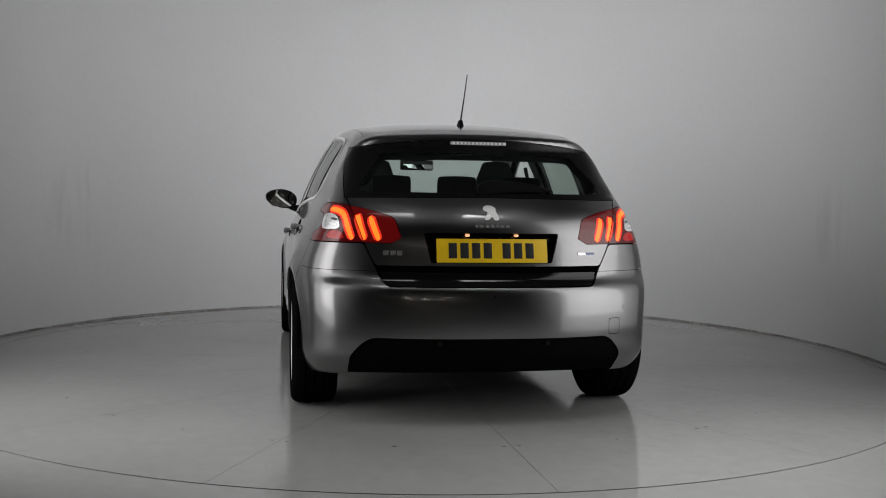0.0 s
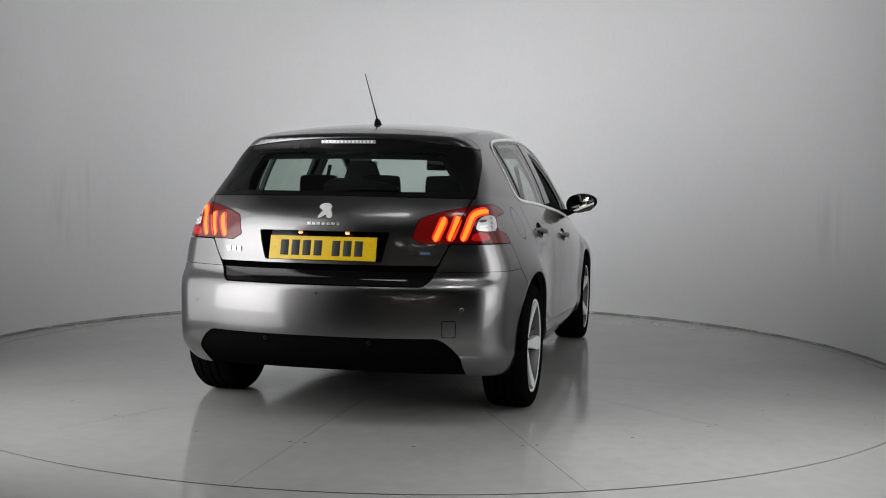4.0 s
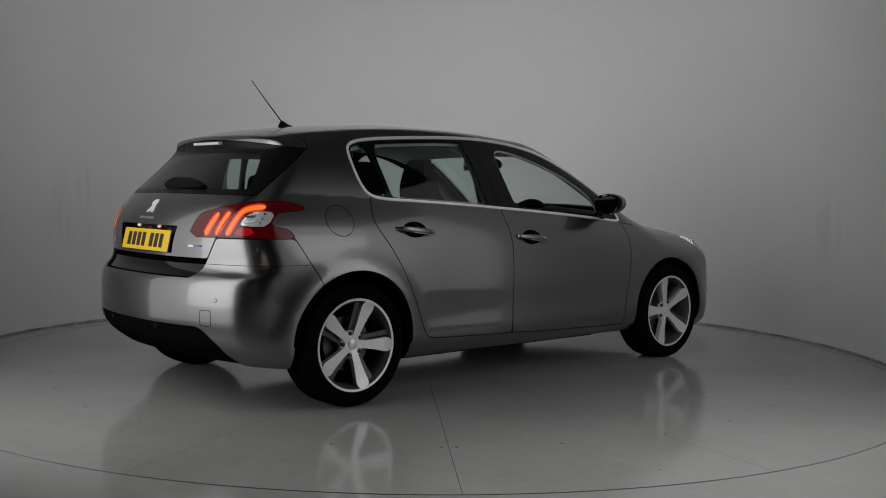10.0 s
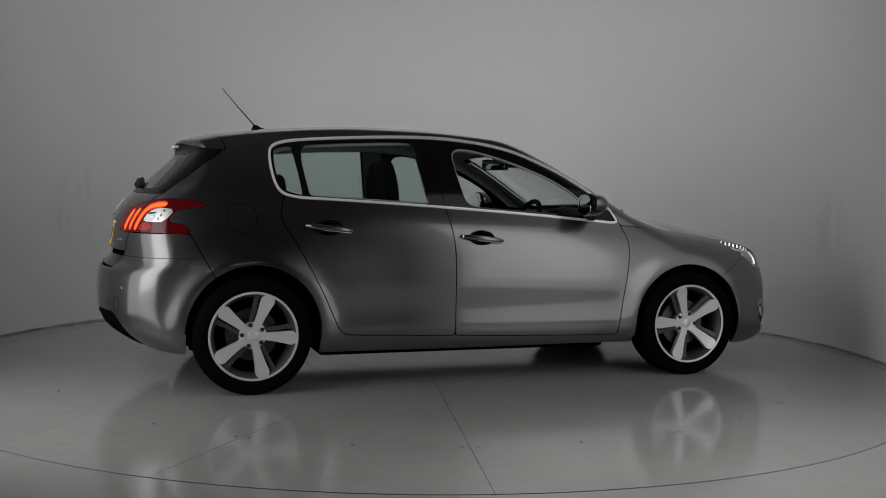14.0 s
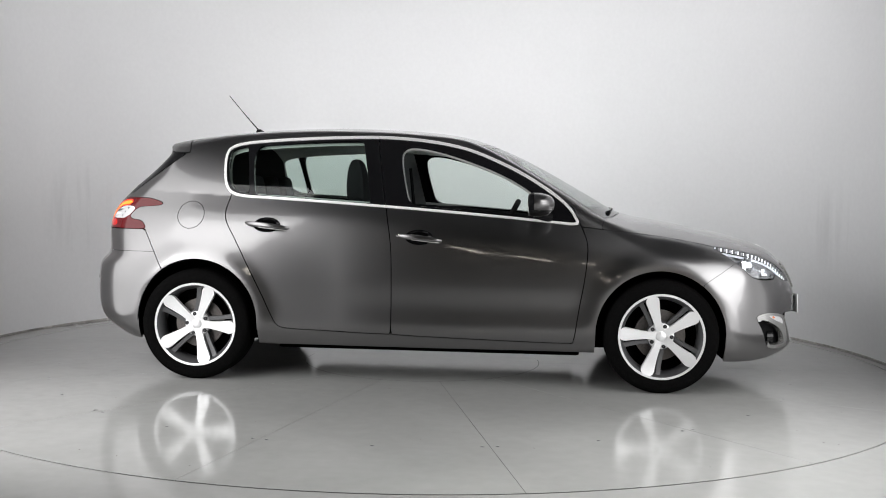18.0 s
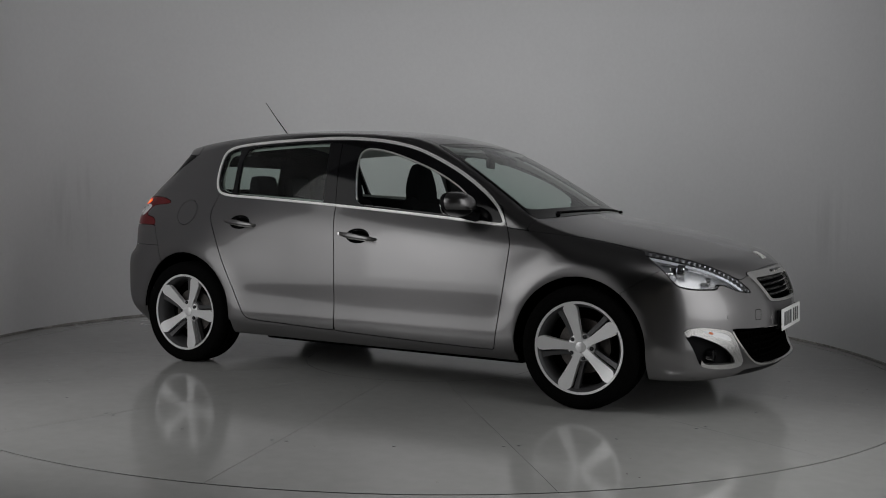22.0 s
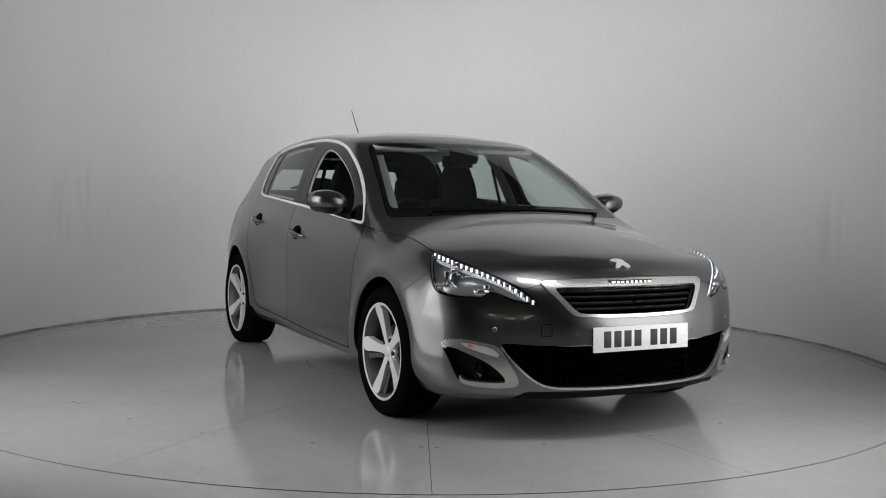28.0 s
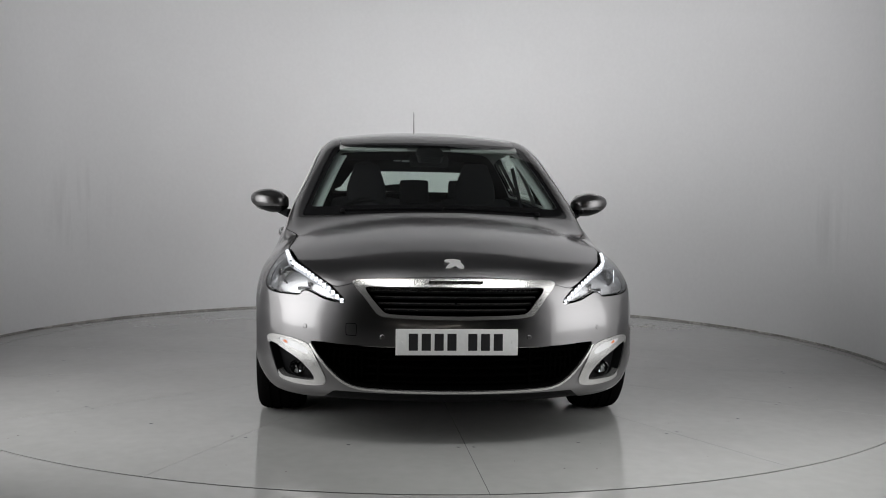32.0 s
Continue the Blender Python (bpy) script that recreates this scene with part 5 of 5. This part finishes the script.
# door handles in their cups
for which, (cx, cz) in HANDLES.items():
    for sy in (-1, 1):
        bm = bmesh.new()
        rings = []
        for j, (k, d) in enumerate(((1.0, -0.002), (0.9, 0.012), (0.6, 0.024), (0.05, 0.028))):
            ring = []
            for i in range(28):
                a = 2 * math.pi * i / 28
                x, z = cx + 0.0775 * k * math.cos(a), cz + 0.0415 * k * math.sin(a)
                ring.append(bm.verts.new((x, sy * (side_y(x, z) - d), z)))
            rings.append(ring)
        for a, b in zip(rings, rings[1:]):
            for i in range(28):
                bm.faces.new((a[i], a[(i + 1) % 28], b[(i + 1) % 28], b[i]))
        bm.faces.new(rings[-1])
        cpart("handle_cup", bm, M_BLACK_GLOSS, "dark cup behind the door handle")
        bm = bmesh.new()
        rows = []
        n = 16
        for i in range(n + 1):
            s = i / n
            x = cx - 0.128 + 0.258 * s
            z = cz + 0.010 - 0.026 * s
            e = max(0.12, math.sin(math.pi * min(max(s, 0.02), 0.98)) ** 0.4)
            base = side_y(x, z)
            lift = 0.006 + 0.032 * math.sin(math.pi * s) ** 0.5
            hh, th = 0.0165 * e, 0.009 * e
            rows.append([bm.verts.new((x, sy * (base + lift + th * math.cos(a) - 0.004), z + hh * math.sin(a))) for a in [2 * math.pi * k / 12 for k in range(12)]])
        for a, b in zip(rows, rows[1:]):
            for k in range(12):
                bm.faces.new((a[k], a[(k + 1) % 12], b[(k + 1) % 12], b[k]))
        bm.faces.new(rows[0])
        bm.faces.new(rows[-1])
        bar = cpart("door_handle", bm, M_PAINT, "grey pull handle with a bright edge")
        bm = bmesh.new()
        rows = []
        for i in range(9):
            s = 0.35 + 0.6 * i / 8
            x, z = cx - 0.128 + 0.258 * s, cz + 0.010 - 0.026 * s - 0.013
            y = side_y(x, z) + 0.006 + 0.032 * math.sin(math.pi * s) ** 0.5
            rows.append([bm.verts.new((x, sy * (y + 0.003), z + 0.002)), bm.verts.new((x, sy * (y + 0.001), z - 0.003)), bm.verts.new((x, sy * (y - 0.006), z))])
        for a, b in zip(rows, rows[1:]):
            for k in range(2):
                bm.faces.new((a[k], a[k + 1], b[k + 1], b[k]))
        cpart("handle_edge", bm, M_CHROME, parent=bar)
        if which == "front" and sy < 0:
            x, z = cx - 0.118, cz + 0.009
            bm = bmesh.new()
            lathe(bm, [(0.0005, -0.004), (0.009, -0.003), (0.011, 0.004), (0.011, 0.012)], "y", 16, at=(x, -(side_y(x, z) + 0.014), z))
            cpart("key_cylinder", bm, M_CHROME, parent=bar)


# small marks on the bumpers: towing-eye covers and parking sensors
def square_mark(y0, y1, z0, z1, front, name):
    bm = bmesh.new()
    put = (lambda a, b: (nose_x(a, b) + 0.0006, a, b)) if front else (lambda a, b: (tail_x(a, b) - 0.0006, a, b))
    e = 0.1 * (y1 - y0)
    o = rounded([(y0 + e, z0), (y1 - e, z0), (y1, z0 + abs(e)), (y1, z1 - abs(e)), (y1 - e, z1), (y0 + e, z1), (y0, z1 - abs(e)), (y0, z0 + abs(e))], 1)
    c = o.mean(0)
    i = c + (o - c) * np.array([1 - 0.005 / abs(y1 - y0), 1 - 0.005 / abs(z1 - z0)])
    a = [bm.verts.new(put(*p)) for p in o]
    b = [bm.verts.new(put(*p)) for p in i]
    for k in range(len(a)):
        bm.faces.new((a[k], a[(k + 1) % len(a)], b[(k + 1) % len(a)], b[k]))
    cpart(name, bm, M_SHUT, "thin outline of the towing eye cover")


square_mark(-0.568, -0.630, 0.430, 0.508, False, "towing_cover_edge")
square_mark(-0.424, -0.471, 0.470, 0.524, True, "towing_cover_edge")
for y, z, front in ((-0.652, 0.557, False), (0.652, 0.557, False), (-0.25, 0.403, False), (0.25, 0.403, False), (-0.647, 0.497, True), (0.647, 0.497, True), (-0.315, 0.47, True), (0.315, 0.47, True)):
    x = nose_x(y, z) if front else tail_x(y, z)
    p = np.array([x, y, z])
    n = field_normals(p[None])[0]
    m = Matrix.Translation(Vector(p)) @ Vector(n).to_track_quat("Z", "Y").to_matrix().to_4x4()
    bm = bmesh.new()
    lathe(bm, [(0.0005, 0.0022), (0.008, 0.002), (0.0095, 0.0008), (0.0115, -0.001)], "z", 18)
    bmesh.ops.transform(bm, matrix=m, verts=bm.verts)
    cpart("parking_sensor", bm, M_BLACK if z < 0.42 else M_PAINT)
bm = bmesh.new()
lathe(bm, [(0.001, -0.24), (0.07, -0.235), (0.085, -0.2), (0.085, 0.2), (0.07, 0.235), (0.001, 0.24)], "y", 20, at=(-1.66, -0.33, 0.30))
cpart("silencer", bm, M_SHUT, "dark exhaust silencer under the rear")


# ---- cabin ----
f_above = lambda v: np.maximum.reduce([1.0 - v[:, 2], -1.72 - v[:, 0], v[:, 0] - 1.0])
lining = take(WHOLE, f_above, out(f_dlo, -0.035), out(f_screen_in, -0.004), out(f_back_pane, -0.01))
back_end = lambda v: v[:, 0] + 1.18 + 0.6 * np.maximum(v[:, 2] - 1.3, 0)
skin("headlining", take(lining, out(back_end, 0.0)), M_LINING, car, "pale grey headlining and pillar trim", lift=-0.036, rim=0)
skin("rear_pillar_trim", take(lining, back_end), M_TRIM, car, "dark trim round the rear window", lift=-0.036, rim=0)
pillar = take(RIGHT, lambda v: f_dlo(v) + 0.02, lambda v: np.maximum(-0.33 - 0.17 * (v[:, 2] - 1.1) - v[:, 0], v[:, 0] + 0.19 + 0.2 * (v[:, 2] - 1.1)))
M_PILLAR = material("grey_pillar_plastic", (0.16, 0.16, 0.165), 0.7, grain=0.06, scale=300, bump=0.1)
both("pillar_trim", pillar, M_PILLAR, "grey centre pillar trim", lift=-0.05, rim=0)
cards = take(RIGHT, lambda v: np.maximum.reduce([0.30 - v[:, 2], v[:, 2] - belt_height(v[:, 0]) - 0.012, -1.25 - v[:, 0], v[:, 0] - 0.86]), ARCH)
both("door_card", cards, M_TRIM, "dark inner door trim", lift=-0.065, rim=-0.05)
bm = bmesh.new()
box(bm, -1.75, 0.95, -0.70, 0.70, 0.26, 0.32, 0.02)
cpart("cabin_floor", bm, M_TRIM, "dark carpeted cabin floor")
bm = bmesh.new()
box(bm, -1.80, -1.22, -0.60, 0.60, 0.955, 0.985, 0.012)
cpart("parcel_shelf", bm, M_SEAT, "dark parcel shelf")

# dashboard with its hood
bm = bmesh.new()
rows = []
for i in range(25):
    y = -0.70 + 1.4 * i / 24
    hood = 0.055 * math.exp(-((y + 0.36) / 0.17) ** 2)
    front = 1.02 - 0.23 * y * y
    rows.append([bm.verts.new(p) for p in ((front, y, 0.90), (front - 0.02, y, 0.965), (0.86, y, 0.975 + hood * 0.3), (0.70, y, 0.955 + hood), (0.64, y, 0.94 + hood * 0.9), (0.61, y, 0.88), (0.64, y, 0.70), (0.75, y, 0.40))])
for a, b in zip(rows, rows[1:]):
    for k in range(7):
        bm.faces.new((a[k], a[k + 1], b[k + 1], b[k]))
cpart("dashboard", bm, M_TRIM, "dark soft-touch dashboard")
# steering wheel on the right
bm = bmesh.new()
tilt = Matrix.Translation((0.43, -0.36, 0.885)) @ Matrix.Rotation(radians(-64), 4, "Y")
n = 36
rings = []
for i in range(n):
    a = 2 * math.pi * i / n
    c = Vector((0.170 * math.cos(a), 0.178 * math.sin(a), 0))
    ring = []
    for k in range(10):
        b = 2 * math.pi * k / 10
        ring.append(bm.verts.new(tilt @ (c + c.normalized() * 0.016 * math.cos(b) + Vector((0, 0, 0.016 * math.sin(b))))))
    rings.append(ring)
for i in range(n):
    a, b = rings[i], rings[(i + 1) % n]
    for k in range(10):
        bm.faces.new((a[k], a[(k + 1) % 10], b[(k + 1) % 10], b[k]))
steer = cpart("steering_wheel", bm, M_TRIM, "black steering wheel")
bm = bmesh.new()
box(bm, -0.06, 0.06, -0.07, 0.07, -0.03, 0.02, 0.02, turn=tilt)
box(bm, -0.02, 0.02, -0.17, 0.17, -0.012, 0.006, 0.005, turn=tilt)
box(bm, -0.16, 0.0, -0.018, 0.018, -0.012, 0.006, 0.005, turn=tilt)
cpart("steering_hub", bm, M_TRIM, parent=steer)


def slab(bm, profile, half, round_x=0.04, n=10):
    """A cushion: a closed side profile (x, z) swept across y, drawn in towards its ends."""
    rows = []
    c = np.array(profile).mean(0)
    for i in range(n + 1):
        s = -1 + 2 * i / n
        y = half * math.sin(s * math.pi / 2)
        k = 1 - (1 - math.cos(s * math.pi / 2) ** 0.35) * 0.45
        rows.append([bm.verts.new((c[0] + (p[0] - c[0]) * k, y, c[1] + (p[1] - c[1]) * (0.5 + 0.5 * k))) for p in profile])
    m = len(profile)
    for a, b in zip(rows, rows[1:]):
        for k in range(m):
            bm.faces.new((a[k], a[(k + 1) % m], b[(k + 1) % m], b[k]))
    bm.faces.new(rows[0])
    bm.faces.new(rows[-1])


def shift(bm, y, dx=0.0):
    for w in bm.verts:
        w.co.y += y
        w.co.x += dx


back = rounded([(-0.02, 0.50), (0.10, 0.52), (-0.12, 1.02), (-0.17, 1.06), (-0.235, 1.04), (-0.13, 0.60)], 2).tolist()
cushion = rounded([(-0.05, 0.44), (0.42, 0.50), (0.46, 0.58), (0.40, 0.62), (0.05, 0.58), (-0.06, 0.54)], 2).tolist()
rest = rounded([(-0.165, 0.94), (-0.115, 0.95), (-0.145, 1.21), (-0.185, 1.255), (-0.24, 1.235), (-0.25, 1.06), (-0.225, 0.95)], 2).tolist()
for y, dx in ((-0.36, -0.28), (0.36, -0.14)):
    bm = bmesh.new()
    slab(bm, back, 0.235)
    shift(bm, y, dx)
    seat = cpart("front_seat", bm, M_SEAT, "charcoal cloth front seat")
    bm = bmesh.new()
    slab(bm, cushion, 0.24)
    shift(bm, y, dx)
    cpart("seat_cushion", bm, M_SEAT, parent=seat)
    bm = bmesh.new()
    slab(bm, rest, 0.118)
    for w in bm.verts:
        w.co.y *= 1.12 - 0.42 * smooth_step(w.co.z, 1.05, 1.26)
        w.co.z += 0.03
    shift(bm, y, dx)
    cpart("headrest", bm, M_SEAT, parent=seat)
back = rounded([(-0.90, 0.50), (-0.80, 0.52), (-1.04, 0.98), (-1.08, 1.02), (-1.15, 1.0), (-1.03, 0.56)], 2).tolist()
cushion = rounded([(-0.90, 0.44), (-0.42, 0.48), (-0.40, 0.56), (-0.46, 0.60), (-0.85, 0.56)], 2).tolist()
rest = rounded([(-1.095, 0.99), (-1.055, 1.01), (-1.075, 1.15), (-1.10, 1.18), (-1.145, 1.165), (-1.155, 1.02)], 2).tolist()
bm = bmesh.new()
slab(bm, back, 0.63)
bench = cpart("rear_seat", bm, M_SEAT, "charcoal cloth rear bench")
bm = bmesh.new()
slab(bm, cushion, 0.63)
cpart("seat_cushion", bm, M_SEAT, parent=bench)
for y in (-0.36, 0.0, 0.36):
    bm = bmesh.new()
    slab(bm, rest, 0.105)
    shift(bm, y)
    cpart("headrest", bm, M_SEAT, parent=bench)

# inside mirror, sensor pod, visors, belts
bm = bmesh.new()
turn = Matrix.Translation((0.37, 0, 1.27)) @ Matrix.Rotation(radians(19), 4, "Z") @ Matrix.Translation((-0.37, 0, -1.27))
box(bm, 0.36, 0.385, -0.125, 0.125, 1.235, 1.305, 0.012, turn=turn)
mirror_in = cpart("inside_mirror", bm, M_TRIM, "black inside rear-view mirror")
bm = bmesh.new()
box(bm, 0.3565, 0.359, -0.115, 0.115, 1.241, 1.299, 0.001, turn=turn)
cpart("mirror_glass", bm, M_MIRROR, parent=mirror_in)
bm = bmesh.new()
rows = [[bm.verts.new((x, y, z)) for y, z in ((-w, t), (w, t), (w * 0.8, t - h), (-w * 0.8, t - h))] for x, w, t, h in ((0.33, 0.05, 1.36, 0.02), (0.40, 0.075, 1.335, 0.045), (0.47, 0.085, 1.306, 0.05), (0.52, 0.06, 1.286, 0.03))]
for a, b in zip(rows, rows[1:]):
    for k in range(4):
        bm.faces.new((a[k], a[(k + 1) % 4], b[(k + 1) % 4], b[k]))
bm.faces.new(rows[0])
bm.faces.new(rows[-1])
cpart("sensor_pod", bm, M_TRIM, "black sensor pod at the head of the windscreen")
M_STICKER = material("yellow_sticker", (0.75, 0.70, 0.10), 0.5)
bm = bmesh.new()
lathe(bm, [(0.0005, 0.002), (0.012, 0.002), (0.012, 0.0)], "x", 16, at=(0.387, -0.07, 1.287))
cpart("sticker", bm, M_STICKER, "round yellow sticker", parent=mirror_in)
for y in (-0.33, 0.33):
    bm = bmesh.new()
    box(bm, 0.20, 0.36, y - 0.20, y + 0.20, 1.345, 1.365, 0.008, turn=Matrix.Translation((0.28, 0, 1.35)) @ Matrix.Rotation(radians(16), 4, "Y") @ Matrix.Translation((-0.28, 0, -1.35)))
    cpart("sun_visor", bm, M_LINING, "pale folded sun visor")
for sy in (-1, 1):
    bm = bmesh.new()
    tube(bm, [(-0.27, sy * 0.60, 1.25), (-0.25, sy * 0.66, 1.0), (-0.22, sy * 0.70, 0.6)], 0.012, 6)
    cpart("seat_belt", bm, M_SEAT, "dark seat belt")

# pale strips added for the sheen along the windscreen's side edges
M_PALE = material("pale_screen_sheen", (0.66, 0.68, 0.68), 0.75, grain=0.05, scale=300, bump=0.1)
sheen_zone = take(RIGHT, f_screen_in, lambda v: -(f_screen_in(v) + 0.045), lambda v: np.maximum(0.45 - screen_s(v), screen_s(v) - 0.985), lambda v: v[:, 1] + 0.3)
both("screen_sheen", sheen_zone, M_PALE, "pale strip for the sheen along the windscreen edge", lift=-0.03, rim=0.012)


# ---- turning ----
def motions():
    turn = [(0, 98.97), (1, 93.11), (2, 87.1), (3, 81.2), (4, 75.35), (5, 69.53), (6, 63.8), (7, 58.0), (8, 52.25), (9, 46.45), (10, 40.6), (11, 34.75), (12, 28.87), (13, 23.02), (14, 17.2), (15, 11.4), (16, 5.55),
            (17, -0.3), (18, -6.3), (19, -12.22), (20, -18.15), (21, -23.95), (22, -29.65), (23, -35.33), (24, -41.09), (25, -46.85), (26, -52.67), (27, -58.53), (28, -64.41), (29, -70.27), (30, -76.13), (31, -81.96), (31.5, -84.4), (32, -86.04)]
    for ob in (car, turntable):
        walk(ob, [(t, pose(0, 0, 0, 0, 0, a)) for t, a in turn])


motions()
